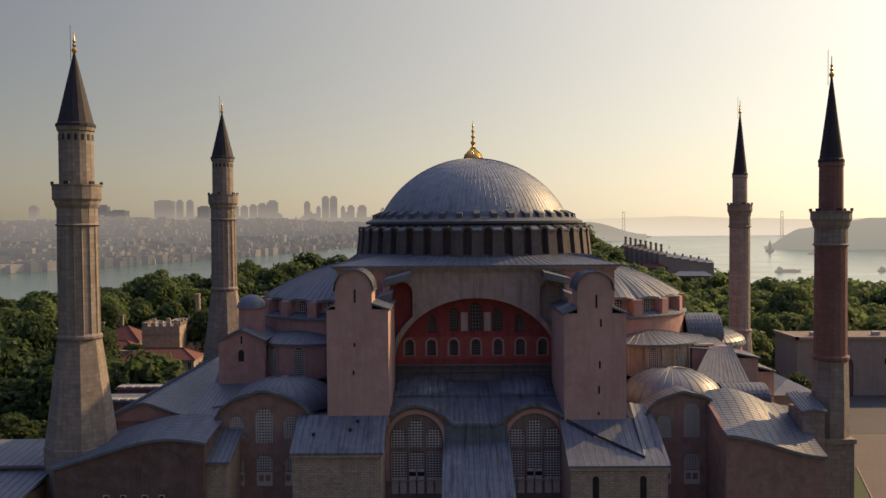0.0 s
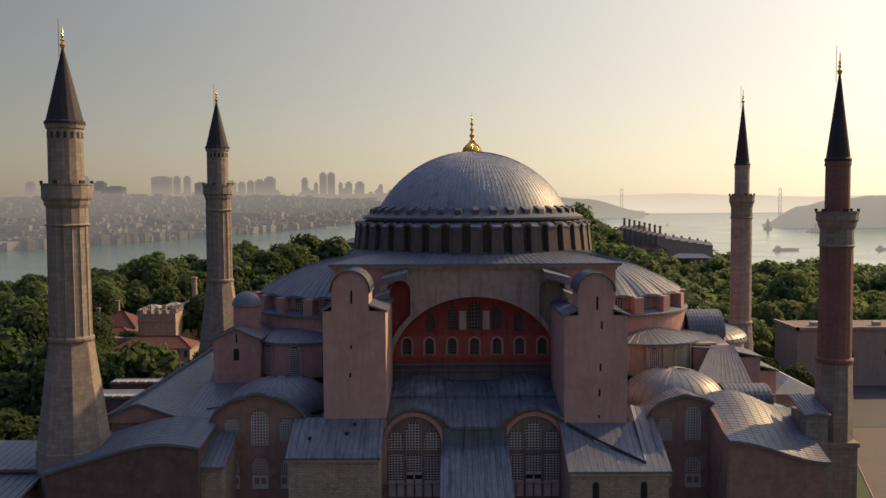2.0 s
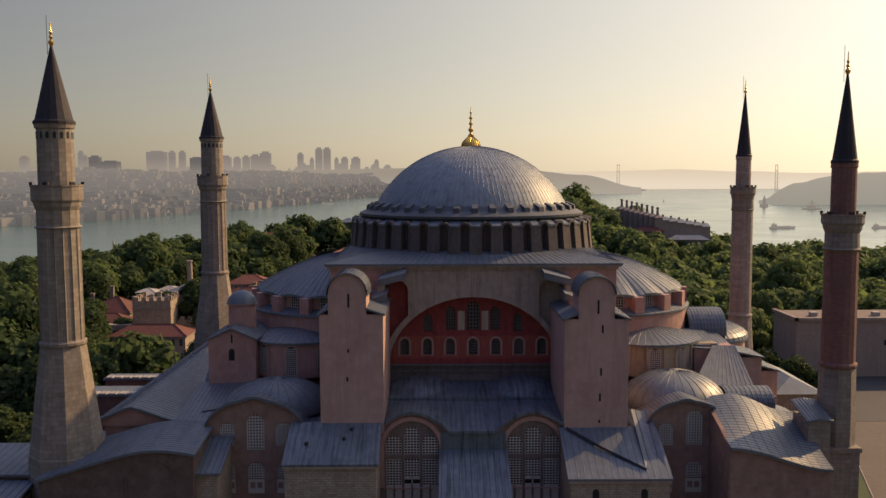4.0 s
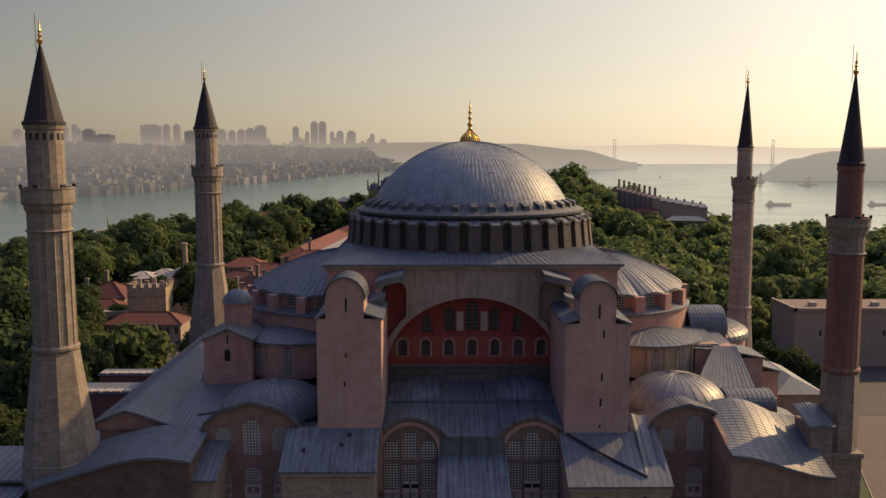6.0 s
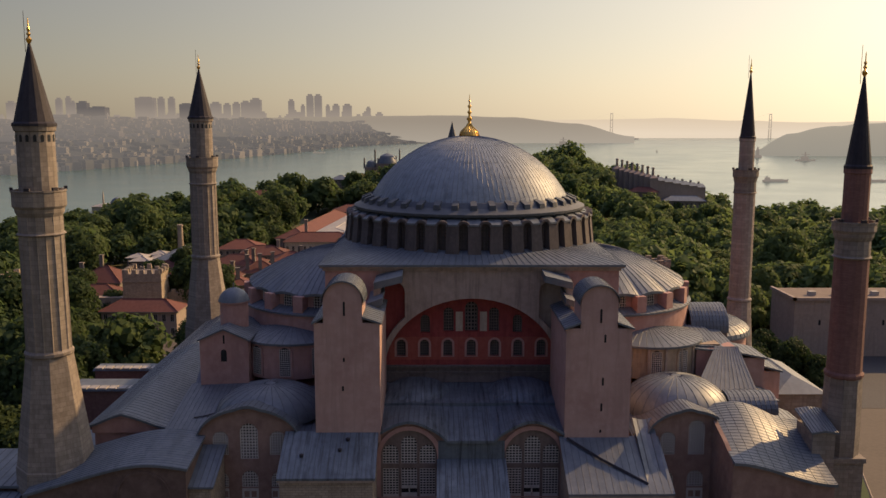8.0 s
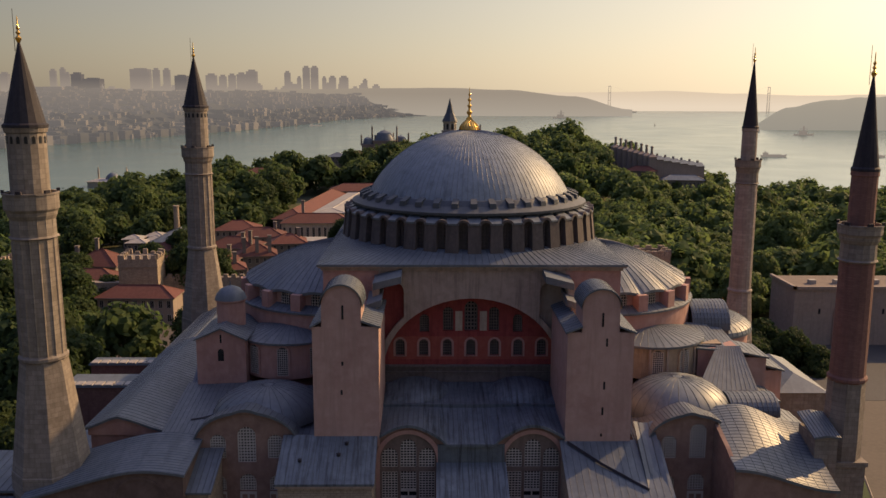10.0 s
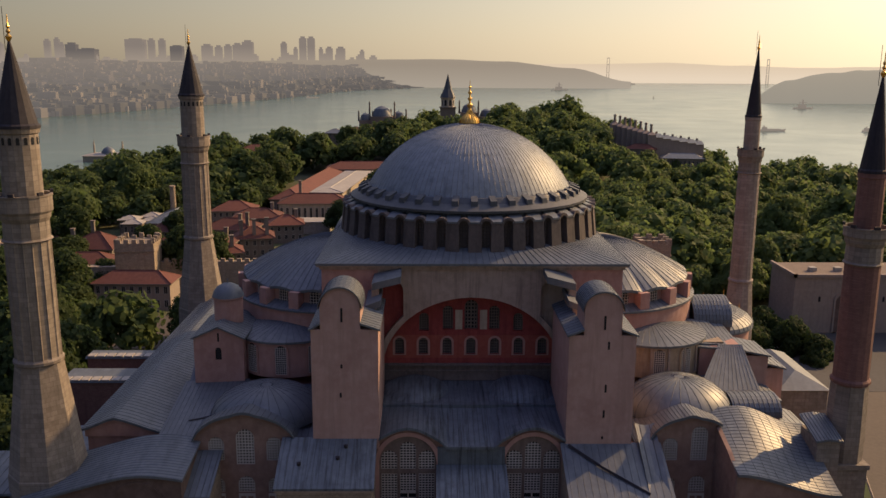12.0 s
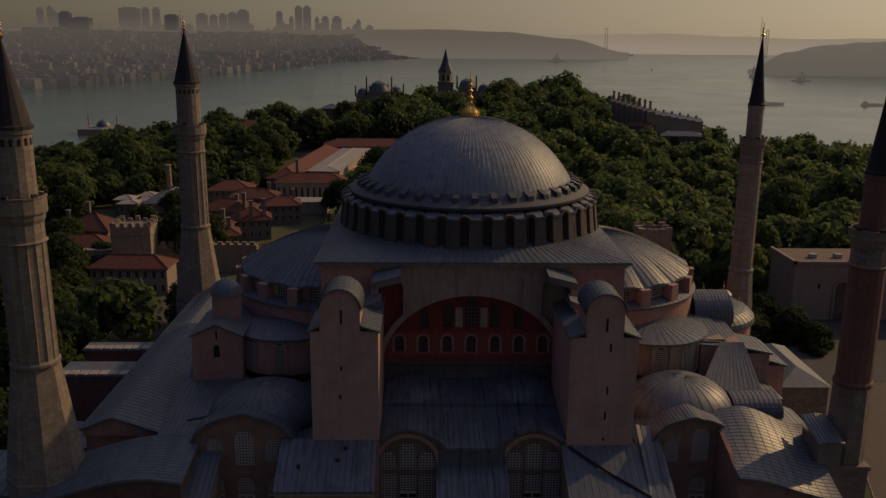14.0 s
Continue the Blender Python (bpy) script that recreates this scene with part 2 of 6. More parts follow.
def leaf_material(name, tones):
    m = bpy.data.materials.new(name)
    m.use_nodes = True
    n, link = m.node_tree.nodes, m.node_tree.links.new
    bsdf = n["Principled BSDF"]
    bsdf.inputs["Roughness"].default_value = 0.7
    bsdf.inputs["Specular IOR Level"].default_value = 0.2
    geo = n.new("ShaderNodeNewGeometry")
    r = n.new("ShaderNodeValToRGB")
    for i, c in enumerate(tones):
        e = r.color_ramp.elements[i] if i < 2 else r.color_ramp.elements.new(1.0)
        e.position, e.color = i / (len(tones) - 1), (*c, 1)
    link(geo.outputs["Random Per Island"], r.inputs["Fac"])
    t = n.new("ShaderNodeTexNoise")
    t.inputs["Scale"].default_value = 0.05
    link(geo.outputs["Position"], t.inputs["Vector"])
    x = n.new("ShaderNodeMix")
    x.data_type, x.blend_type = "RGBA", "MULTIPLY"
    x.inputs[0].default_value = 0.7
    q = n.new("ShaderNodeValToRGB")
    q.color_ramp.elements[0].position, q.color_ramp.elements[0].color = 0.35, (0.88, 0.96, 0.84, 1)
    q.color_ramp.elements[1].position, q.color_ramp.elements[1].color = 0.65, (1.35, 1.28, 1.0, 1)
    link(t.outputs["Fac"], q.inputs["Fac"])
    link(r.outputs["Color"], x.inputs[6])
    link(q.outputs["Color"], x.inputs[7])
    link(x.outputs[2], bsdf.inputs["Base Color"])
    tr = n.new("ShaderNodeBsdfTranslucent")
    link(x.outputs[2], tr.inputs["Color"])
    ms = n.new("ShaderNodeMixShader")
    ms.inputs[0].default_value = 0.55
    link(bsdf.outputs[0], ms.inputs[1])
    link(tr.outputs[0], ms.inputs[2])
    link(ms.outputs[0], n["Material Output"].inputs["Surface"])
    return m


LEAF = leaf_material("broad leaves", [(0.090, 0.138, 0.058), (0.132, 0.180, 0.072), (0.108, 0.155, 0.064)])
# the broad leaves again, with the western woods' shade put into the colour
LEAF_SHADED = leaf_material("broad leaves with shade painted in", [(0.060, 0.096, 0.042), (0.094, 0.134, 0.054), (0.075, 0.113, 0.047)])
LEAF_DARK = leaf_material("dark leaves", [(0.033, 0.058, 0.025), (0.058, 0.088, 0.035), (0.044, 0.071, 0.030)])


def water_material():
    m = bpy.data.materials.new("strait water")
    m.use_nodes = True
    n, link = m.node_tree.nodes, m.node_tree.links.new
    bsdf = n["Principled BSDF"]
    bsdf.inputs["Base Color"].default_value = (0.075, 0.14, 0.135, 1)
    bsdf.inputs["Roughness"].default_value = 0.22
    geo = n.new("ShaderNodeNewGeometry")
    hs = []
    for s in (0.05, 0.012):
        t = n.new("ShaderNodeTexNoise")
        t.inputs["Scale"].default_value, t.inputs["Detail"].default_value = s, 5.0
        link(geo.outputs["Position"], t.inputs["Vector"])
        hs.append(t)
    bp = n.new("ShaderNodeBump")
    bp.inputs["Strength"].default_value, bp.inputs["Distance"].default_value = 0.05, 2.0
    link(hs[0].outputs["Fac"], bp.inputs["Height"])
    link(bp.outputs[0], bsdf.inputs["Normal"])
    rr = n.new("ShaderNodeMapRange")
    rr.inputs["To Min"].default_value, rr.inputs["To Max"].default_value = 0.1, 0.26
    link(hs[1].outputs["Fac"], rr.inputs["Value"])
    link(rr.outputs[0], bsdf.inputs["Roughness"])
    return m


WATER = water_material()


def haze_glow_material(name, tones, veil, share, low=None, z0=0.0, z1=100.0):
    """Far distance: its own tones with the morning mist painted on as a surface glow. low: the thicker mist's glow at
    height z0, thinning to veil at z1.
    """
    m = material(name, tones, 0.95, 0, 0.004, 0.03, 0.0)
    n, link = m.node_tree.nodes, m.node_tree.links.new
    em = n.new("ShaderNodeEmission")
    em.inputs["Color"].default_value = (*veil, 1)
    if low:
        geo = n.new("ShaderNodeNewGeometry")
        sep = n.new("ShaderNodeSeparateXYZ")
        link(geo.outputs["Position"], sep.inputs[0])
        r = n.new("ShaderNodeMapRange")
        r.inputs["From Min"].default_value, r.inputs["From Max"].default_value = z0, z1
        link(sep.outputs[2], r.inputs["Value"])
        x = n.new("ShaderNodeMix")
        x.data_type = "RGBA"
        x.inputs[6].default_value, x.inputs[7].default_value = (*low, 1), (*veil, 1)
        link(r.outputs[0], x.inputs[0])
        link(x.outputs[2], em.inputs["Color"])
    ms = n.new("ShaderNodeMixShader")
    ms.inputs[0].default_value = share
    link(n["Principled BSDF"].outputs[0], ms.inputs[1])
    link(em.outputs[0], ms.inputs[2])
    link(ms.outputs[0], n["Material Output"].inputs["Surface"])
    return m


def vary_by_piece(m, dark, light):
    """Each joined piece takes its own tone between two factors."""
    n, link = m.node_tree.nodes, m.node_tree.links.new
    bsdf = n["Principled BSDF"]
    src = bsdf.inputs["Base Color"].links[0].from_socket
    geo = n.new("ShaderNodeNewGeometry")
    ramp = n.new("ShaderNodeValToRGB")
    ramp.color_ramp.elements[0].color, ramp.color_ramp.elements[1].color = (*dark, 1), (*light, 1)
    ramp.color_ramp.elements[0].position, ramp.color_ramp.elements[1].position = 0.25, 1.0
    link(geo.outputs["Random Per Island"], ramp.inputs["Fac"])
    x = n.new("ShaderNodeMix")
    x.data_type, x.blend_type = "RGBA", "MULTIPLY"
    x.inputs[0].default_value = 1.0
    link(src, x.inputs[6])
    link(ramp.outputs["Color"], x.inputs[7])
    link(x.outputs[2], bsdf.inputs["Base Color"])
    return m


# far houses, hills, towers, bridge and ships glow faintly to paint the haze
FAR_HOUSE = vary_by_piece(haze_glow_material("misty houses", [(0.32, 0.305, 0.285), (0.24, 0.235, 0.22), (0.40, 0.38, 0.355)], (0.190, 0.182, 0.170), 0.77, (0.128, 0.126, 0.122), SEA, 30), (0.5, 0.54, 0.5), (1.8, 1.7, 1.55))
FAR_HOUSE_HIGH = vary_by_piece(haze_glow_material("mistier houses", [(0.30, 0.27, 0.25), (0.22, 0.2, 0.185), (0.36, 0.33, 0.31)], (0.245, 0.226, 0.200), 0.86, (0.165, 0.162, 0.157), -10, 60), (0.55, 0.58, 0.55), (1.8, 1.7, 1.55))
FAR_HILL = haze_glow_material("misty hill", [(0.06, 0.065, 0.055), (0.09, 0.085, 0.065), (0.05, 0.06, 0.045)], (0.240, 0.224, 0.198), 0.82, (0.125, 0.127, 0.126), SEA, 50)
FAR_NORTH = haze_glow_material("misty northern hill", [(0.08, 0.085, 0.07), (0.11, 0.105, 0.08), (0.07, 0.08, 0.06)], (0.335, 0.302, 0.245), 0.88, (0.42, 0.392, 0.325), SEA, 55)
FAR_EAST = haze_glow_material("misty eastern hill", [(0.08, 0.085, 0.07), (0.11, 0.105, 0.08), (0.07, 0.08, 0.06)], (0.375, 0.355, 0.29), 0.88, (0.33, 0.325, 0.275), SEA, 50)
FAR_TOWER = haze_glow_material("misty towers", [(0.14, 0.135, 0.13), (0.18, 0.17, 0.165), (0.12, 0.12, 0.12)], (0.250, 0.226, 0.200), 0.9, (0.385, 0.342, 0.282), 45, 140)
NEAR_TOWER = haze_glow_material("darker misty towers", [(0.12, 0.12, 0.125), (0.16, 0.155, 0.15), (0.10, 0.10, 0.105)], (0.150, 0.142, 0.136), 0.86, (0.30, 0.272, 0.232), 40, 120)
FAR_ASIA = haze_glow_material("misty far shore", [(0.15, 0.15, 0.14), (0.18, 0.17, 0.15), (0.12, 0.12, 0.12)], (0.72, 0.62, 0.46), 0.94, (0.80, 0.71, 0.55), -10, 60)
BRIDGE = haze_glow_material("misty bridge steel", [(0.15, 0.15, 0.15), (0.18, 0.17, 0.16), (0.13, 0.13, 0.13)], (0.46, 0.405, 0.315), 0.9)
SHIP = haze_glow_material("misty ship hull", [(0.10, 0.10, 0.10), (0.16, 0.15, 0.15), (0.08, 0.08, 0.08)], (0.33, 0.30, 0.255), 0.7)


# ---- mesh tools ----
class Shape:
    """Collects corners and faces of one mesh."""
    def __init__(self):
        self.v, self.f, self.seams = [], [], None

    def add(self, verts, faces):
        k = len(self.v)
        self.v += [tuple(p) for p in verts]
        self.f += [tuple(i + k for i in q) for q in faces]
        return self

    def box(self, x0, x1, y0, y1, z0, z1, top=None):
        """top: (inset x, inset y) of the upper face."""
        ix, iy = top or (0, 0)
        return self.add([(x0, y0, z0), (x1, y0, z0), (x1, y1, z0), (x0, y1, z0),
                         (x0 + ix, y0 + iy, z1), (x1 - ix, y0 + iy, z1), (x1 - ix, y1 - iy, z1), (x0 + ix, y1 - iy, z1)],
                        [(3, 2, 1, 0), (4, 5, 6, 7), (0, 1, 5, 4), (1, 2, 6, 5), (2, 3, 7, 6), (3, 0, 4, 7)])

    def obox(self, c, half, angle):
        """A box turned about z by angle."""
        ca, sa = math.cos(angle), math.sin(angle)
        hx, hy, hz = half
        pts = [(sx * hx, sy * hy, sz * hz) for sz in (-1, 1) for sx, sy in ((-1, -1), (1, -1), (1, 1), (-1, 1))]
        return self.add([(c[0] + x * ca - y * sa, c[1] + x * sa + y * ca, c[2] + z) for x, y, z in pts],
                        [(3, 2, 1, 0), (4, 5, 6, 7), (0, 1, 5, 4), (1, 2, 6, 5), (2, 3, 7, 6), (3, 0, 4, 7)])

    def lathe(self, profile, n=32, c=(0, 0), a0=0.0, a1=math.tau, caps=True, phase=0.0):
        """profile: (radius, z) from below to above, turned about the upright axis at c from angle a0 to a1."""
        full = abs(a1 - a0 - math.tau) < 1e-6
        m = n if full else n + 1
        k, rows = len(self.v), len(profile)
        for r, z in profile:
            for i in range(m):
                a = a0 + (a1 - a0) * i / n + phase
                self.v.append((c[0] + r * math.cos(a), c[1] + r * math.sin(a), z))
        for j in range(rows - 1):
            for i in range(n):
                i2 = (i + 1) % m
                self.f.append((k + j * m + i, k + j * m + i2, k + (j + 1) * m + i2, k + (j + 1) * m + i))
        if caps:
            for j, flip in ((0, True), (rows - 1, False)):
                if profile[j][0] > 1e-3:
                    ring = [k + j * m + i for i in range(m)]
                    self.f.append(tuple(reversed(ring)) if flip else tuple(ring))
        return self

    def plate(self, loops, front, depth, swap=False):
        """An upright plate in the x-z plane (swap: in the y-z plane) with holes. loops: the outline, then the holes. It reaches from front to front + depth."""
        tri = tessellate_polygon([[Vector((u, w, 0)) for u, w in lp] for lp in loops])
        flat = [p for lp in loops for p in lp]
        k, n = len(self.v), len(flat)
        for d in (front, front + depth):
            self.v += [(d, u, w) if swap else (u, d, w) for u, w in flat]
        for t in tri:
            self.f.append(tuple(k + i for i in t))
            self.f.append(tuple(k + n + i for i in reversed(t)))
        s = 0
        for lp in loops:
            for i in range(len(lp)):
                a, b = s + i, s + (i + 1) % len(lp)
                self.f.append((k + a, k + b, k + n + b, k + n + a))
            s += len(lp)
        return self

    def sheet(self, fn, nu, nv, thick=0.35, seams=0, ridge=0.09, width=0.07):
        """A thick roof skin over fn(u, v), with raised seams that run along v."""
        k = len(self.v)
        P = [[Vector(fn(i / nu, j / nv)) for j in range(nv + 1)] for i in range(nu + 1)]
        for low in (0, thick):
            for row in P:
                self.v += [(p.x, p.y, p.z - low) for p in row]
        m, off = nv + 1, (nu + 1) * (nv + 1)
        for i in range(nu):
            for j in range(nv):
                a = k + i * m + j
                self.f.append((a, a + m, a + m + 1, a + 1))
                self.f.append((a + off, a + off + 1, a + off + m + 1, a + off + m))
        for i in range(nu):
            for j in (0, nv):
                a = k + i * m + j
                self.f.append((a, a + m, a + m + off, a + off))
        for j in range(nv):
            for i in (0, nu):
                a = k + i * m + j
                self.f.append((a, a + 1, a + 1 + off, a + off))
        if seams and self.seams is None:
            self.seams = Shape()
        for s in range(seams):
            u = (s + 0.5) / seams
            self.seams.seam([Vector(fn(u, j / nv)) for j in range(nv + 1)], ridge * 0.65, width * 0.8)
        return self

    def seam(self, pts, ridge=0.09, width=0.07):
        k = len(self.v)
        for i, p in enumerate(pts):
            d = (pts[min(i + 1, len(pts) - 1)] - pts[max(i - 1, 0)])
            side = Vector((-d.y, d.x, 0))
            side = side.normalized() * width if side.length > 1e-6 else Vector((width, 0, 0))
            up = d.cross(side)
            up = up.normalized() * ridge
            if up.z < 0:
                up = -up
            self.v += [tuple(p - side - up * 0.2), tuple(p + up), tuple(p + side - up * 0.2)]
        for i in range(len(pts) - 1):
            a = k + 3 * i
            self.f += [(a, a + 1, a + 4, a + 3), (a + 1, a + 2, a + 5, a + 4)]
        e = k + 3 * (len(pts) - 1)
        self.f += [(k, k + 2, k + 1), (e, e + 1, e + 2)]
        return self

    def mesh(self, name, mat, smooth=False):
        me = bpy.data.meshes.new(name)
        me.from_pydata(self.v, [], self.f)
        me.validate()
        bm = bmesh.new()
        bm.from_mesh(me)
        bmesh.ops.recalc_face_normals(bm, faces=bm.faces)
        bm.to_mesh(me)
        bm.free()
        me.materials.append(mat)
        if smooth:
            me.shade_smooth()
            me.set_sharp_from_angle(angle=radians(32))
        return me


def part(name, shape, mat, parent=None, label="", smooth=False, **tags):
    ob = new(name, shape.mesh(name, mat, smooth) if isinstance(shape, Shape) else shape)
    ob.parent = parent
    if isinstance(shape, Shape) and shape.seams:
        # standing seams lie on the sheet itself, as one fine relief
        # on lead the relief takes the darker tone of dirt and painted shadow
        rel = new("roof_seams", shape.seams.mesh("roof_seams", LEAD_SEAM if mat in (LEAD, RAMP_LEAD) else mat))
        rel.parent = ob if (parent is None or parent.parent is None) else parent
        tagged(rel, kind="stuff")
    return tagged(ob, label, **tags)


def thing(name, label, category, at=(0, 0, 0), **tags):
    ob = new(name)
    ob.location = at
    ob.empty_display_size = 1.0
    return tagged(ob, label, category, **tags)


def arch(x, z0, w, h, n=10, rise=None):
    """An opening's outline, anticlockwise: width w, whole height h, with a round head."""
    r = w / 2
    rise = r if rise is None else rise
    return [(x - r, z0), (x + r, z0)] + [(x + r * math.cos(math.pi * i / n), z0 + h - rise + rise * math.sin(math.pi * i / n)) for i in range(n + 1)]


def lattice_window(parent, x, y, z0, w, h, nx, nz, name="lattice_window", head=True, label="", mat=None):
    """A pierced stone screen in front of dark glass, both filling an arched or square opening at y."""
    r = w / 2
    top = lambda u: (z0 + h - r + math.sqrt(max(r * r - u * u, 0))) if head else z0 + h
    s = Shape()
    bar = w / nx * 0.2
    for i in range(nx + 1):
        u = -r + w * i / nx
        u = min(max(u, -r + bar), r - bar)
        s.box(x + u - bar, x + u + bar, y - 0.12, y, z0, top(u))
    for j in range(nz + 1):
        z = z0 + h * j / nz
        half = r
        if head and z > z0 + h - r:
            half = math.sqrt(max(r * r - (z - (z0 + h - r)) ** 2, 0.0))
        if half > 0.05:
            s.box(x - half, x + half, y - 0.11, y - 0.005, z - bar, min(z + bar, z0 + h))
    screen = part(name, s, mat or LATTICE, parent, label)
    g = Shape().plate([arch(x, z0, w, h) if head else [(x - r, z0), (x + r, z0), (x + r, z0 + h), (x - r, z0 + h)]], y + 0.06, 0.04)
    part("pane", g, GLASS, screen)
    return screen


def slit(parent, x, y, z, w=0.22, h=1.1):
    s = Shape().plate([arch(x, z, w, h, 4)], y - 0.02, 0.05)
    part("slit_window", s, GLASS, parent)
# ---- the domed hall ----
CX, CY = 0.35, 3.3            # the dome's axis
hall = thing("mosque", "vast pink-plastered domed mosque with grey lead roofs", "mosque")


def smooth(a, b, t):
    t = min(max((t - a) / (b - a), 0), 1)
    return t * t * (3 - 2 * t)


def bell(t):
    """1 at 0, falling to 0 at 1 as a circle does."""
    return math.sqrt(max(1 - t * t, 0.0))


# main dome with its lead ribs and gilded finial
DOME_R, DOME_Z, DOME_H = 15.4, 42.6, 9.8
BALL = (DOME_R ** 2 + DOME_H ** 2) / (2 * DOME_H)
def dome_profile(v):
    """Radius and height along the dome, v from 0 at its foot to 1 at its crown."""
    e0 = math.acos(DOME_R / BALL)
    e = e0 + (math.pi / 2 - e0) * v
    return BALL * math.cos(e), DOME_Z + DOME_H - BALL + BALL * math.sin(e)
def dome_point(a, v, lift=0.0):
    r, z = dome_profile(v)
    return Vector((CX + r * math.cos(a), CY + r * math.sin(a), z))

dome = part("main_dome", Shape().lathe([dome_profile(i / 28) for i in range(28)] + [(0.02, DOME_Z + DOME_H)], 120, (CX, CY)), LEAD_DOME, hall, "grey lead-covered dome with raised seams", smooth=True)
for i in range(120):
    a = math.tau * i / 120
    s = Shape().seam([dome_point(0, 0.96 * j / 18) - Vector((CX, CY, 0)) for j in range(19)], 0.032, 0.05) if i == 0 else None
    if i == 0:
        rib_mesh = s.mesh("rib", DOME_SEAM)
    rib = part("rib", rib_mesh, None, dome)
    rib.location = (CX, CY, 0)
    rib.rotation_euler = (0, 0, a)
s = Shape()
for k in range(1, 12):
    v = k / 12.5
    for i in range(120):
        if (i * 7 + k * 3) % 5 < 4:
            a0 = math.tau * i / 120
            s.seam([dome_point(a0 + math.tau / 120 * q / 2, v + 0.006 * ((i + k) % 3)) for q in range(3)], 0.022, 0.03)
part("lap_seam", s, LEAD_DOME, dome, kind="stuff")
z0 = DOME_Z + DOME_H - 0.25
prof = [(1.35, 0), (1.5, .25), (1.35, .8), (0.95, 1.25), (0.5, 1.65), (0.28, 2.1), (0.2, 2.4), (0.42, 2.75), (0.42, 2.9), (0.18, 3.2), (0.16, 3.5), (0.34, 3.75), (0.34, 3.85), (0.14, 4.1), (0.12, 4.4), (0.3, 4.65), (0.3, 4.75), (0.1, 5.0), (0.09, 5.3), (0.2, 5.5), (0.06, 5.75), (0.05, 6.2), (0.01, 6.6)]
part("finial", Shape().lathe([(r, z0 + z) for r, z in prof], 20, (CX, CY)), GOLD, dome, "gilded ribbed finial", smooth=True)
s = Shape()
for i in range(20):
    a = math.tau * i / 20
    s.seam([Vector((CX + r * 1.02 * math.cos(a), CY + r * 1.02 * math.sin(a), z0 + z)) for r, z in prof[:6]], 0.06, 0.06)
part("finial_flutes", s, GOLD, dome, kind="stuff")

# drum: forty windows between forty buttresses, a cornice, and a row of blocks at the dome's foot
NB = 40
drum = part("drum", Shape().lathe([(17.0, 35.6), (17.0, 41.6), (17.7, 41.65), (17.75, 42.0), (16.2, 42.7), (15.6, 43.4), (14.8, 43.4)], 80, (CX, CY)), LEAD_SEAM, hall, "dark stone drum ringed by buttresses and windows")
butt = Shape().add([(16.6, -0.95, 36.0), (19.35, -0.92, 36.0), (19.35, 0.92, 36.0), (16.6, 0.95, 36.0),
                    (16.6, -0.85, 41.5), (18.85, -0.82, 40.6), (18.85, 0.82, 40.6), (16.6, 0.85, 41.5)],
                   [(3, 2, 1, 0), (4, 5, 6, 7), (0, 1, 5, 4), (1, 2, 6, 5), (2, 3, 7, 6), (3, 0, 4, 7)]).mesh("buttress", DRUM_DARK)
cap = Shape().add([(16.5, -0.95, 41.45), (18.95, -0.85, 40.55), (18.95, 0.85, 40.55), (16.5, 0.95, 41.45),
                   (16.5, -0.95, 41.7), (18.95, -0.85, 40.8), (18.95, 0.85, 40.8), (16.5, 0.95, 41.7)],
                  [(3, 2, 1, 0), (4, 5, 6, 7), (0, 1, 5, 4), (1, 2, 6, 5), (2, 3, 7, 6), (3, 0, 4, 7)]).mesh("buttress_cap", LEAD)
block = Shape().add([(15.2, -0.45, 42.5), (16.7, -0.48, 42.2), (16.7, 0.48, 42.2), (15.2, 0.45, 42.5),
                     (15.2, -0.42, 43.7), (16.6, -0.44, 43.15), (16.6, 0.44, 43.15), (15.2, 0.42, 43.7)],
                    [(3, 2, 1, 0), (4, 5, 6, 7), (0, 1, 5, 4), (1, 2, 6, 5), (2, 3, 7, 6), (3, 0, 4, 7)]).mesh("foot_block", LEAD_SEAM)
ws = Shape()
ws.plate([arch(0, 36.0, 1.66, 5.0), arch(0, 36.7, 1.0, 3.9)], -0.28, 1.4)
for u in (-0.17, 0.17):
    ws.box(u - 0.07, u + 0.07, -0.14, -0.02, 36.7, 40.5)
for k in range(7):
    ws.box(-0.5, 0.5, -0.09, -0.03, 36.9 + 0.5 * k, 37.06 + 0.5 * k)
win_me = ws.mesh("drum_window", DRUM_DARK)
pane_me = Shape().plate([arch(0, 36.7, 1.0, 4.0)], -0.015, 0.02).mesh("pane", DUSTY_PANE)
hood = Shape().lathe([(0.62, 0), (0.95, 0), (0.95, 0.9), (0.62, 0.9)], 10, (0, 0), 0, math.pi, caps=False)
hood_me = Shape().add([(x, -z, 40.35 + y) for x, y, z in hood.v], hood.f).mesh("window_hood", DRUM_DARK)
for i in range(NB):
    a = math.tau * i / NB
    for nm, me in (("buttress", butt), ("foot_block", block)):
        ob = part(nm, me, None, drum)
        ob.matrix_basis = pose(CX, CY, 0, 0, 0, math.degrees(a))
        if nm == "buttress":
            ob2 = part("buttress_cap", cap, None, ob)
    b = a + math.tau / NB / 2
    w = part("drum_window", win_me, None, drum)
    w.matrix_basis = pose(CX + 18.05 * math.cos(b), CY + 18.05 * math.sin(b), 0, 0, 0, math.degrees(b) + 90)
    part("pane", pane_me, None, w)
    part("window_hood", hood_me, None, w)

# square base under the drum, its cornice and hipped lead roof
SX, SY0, SY1 = 19.6, -17.4, 24.0
part("square_base", Shape().box(-SX, SX, SY0 + 3.2, SY1, 14, 34.9).box(-SX, -12.3, SY0, SY0 + 3.2, 14, 34.9).box(12.3, SX, SY0, SY0 + 3.2, 14, 34.9), PINK, hall, "pink plaster base of the dome")
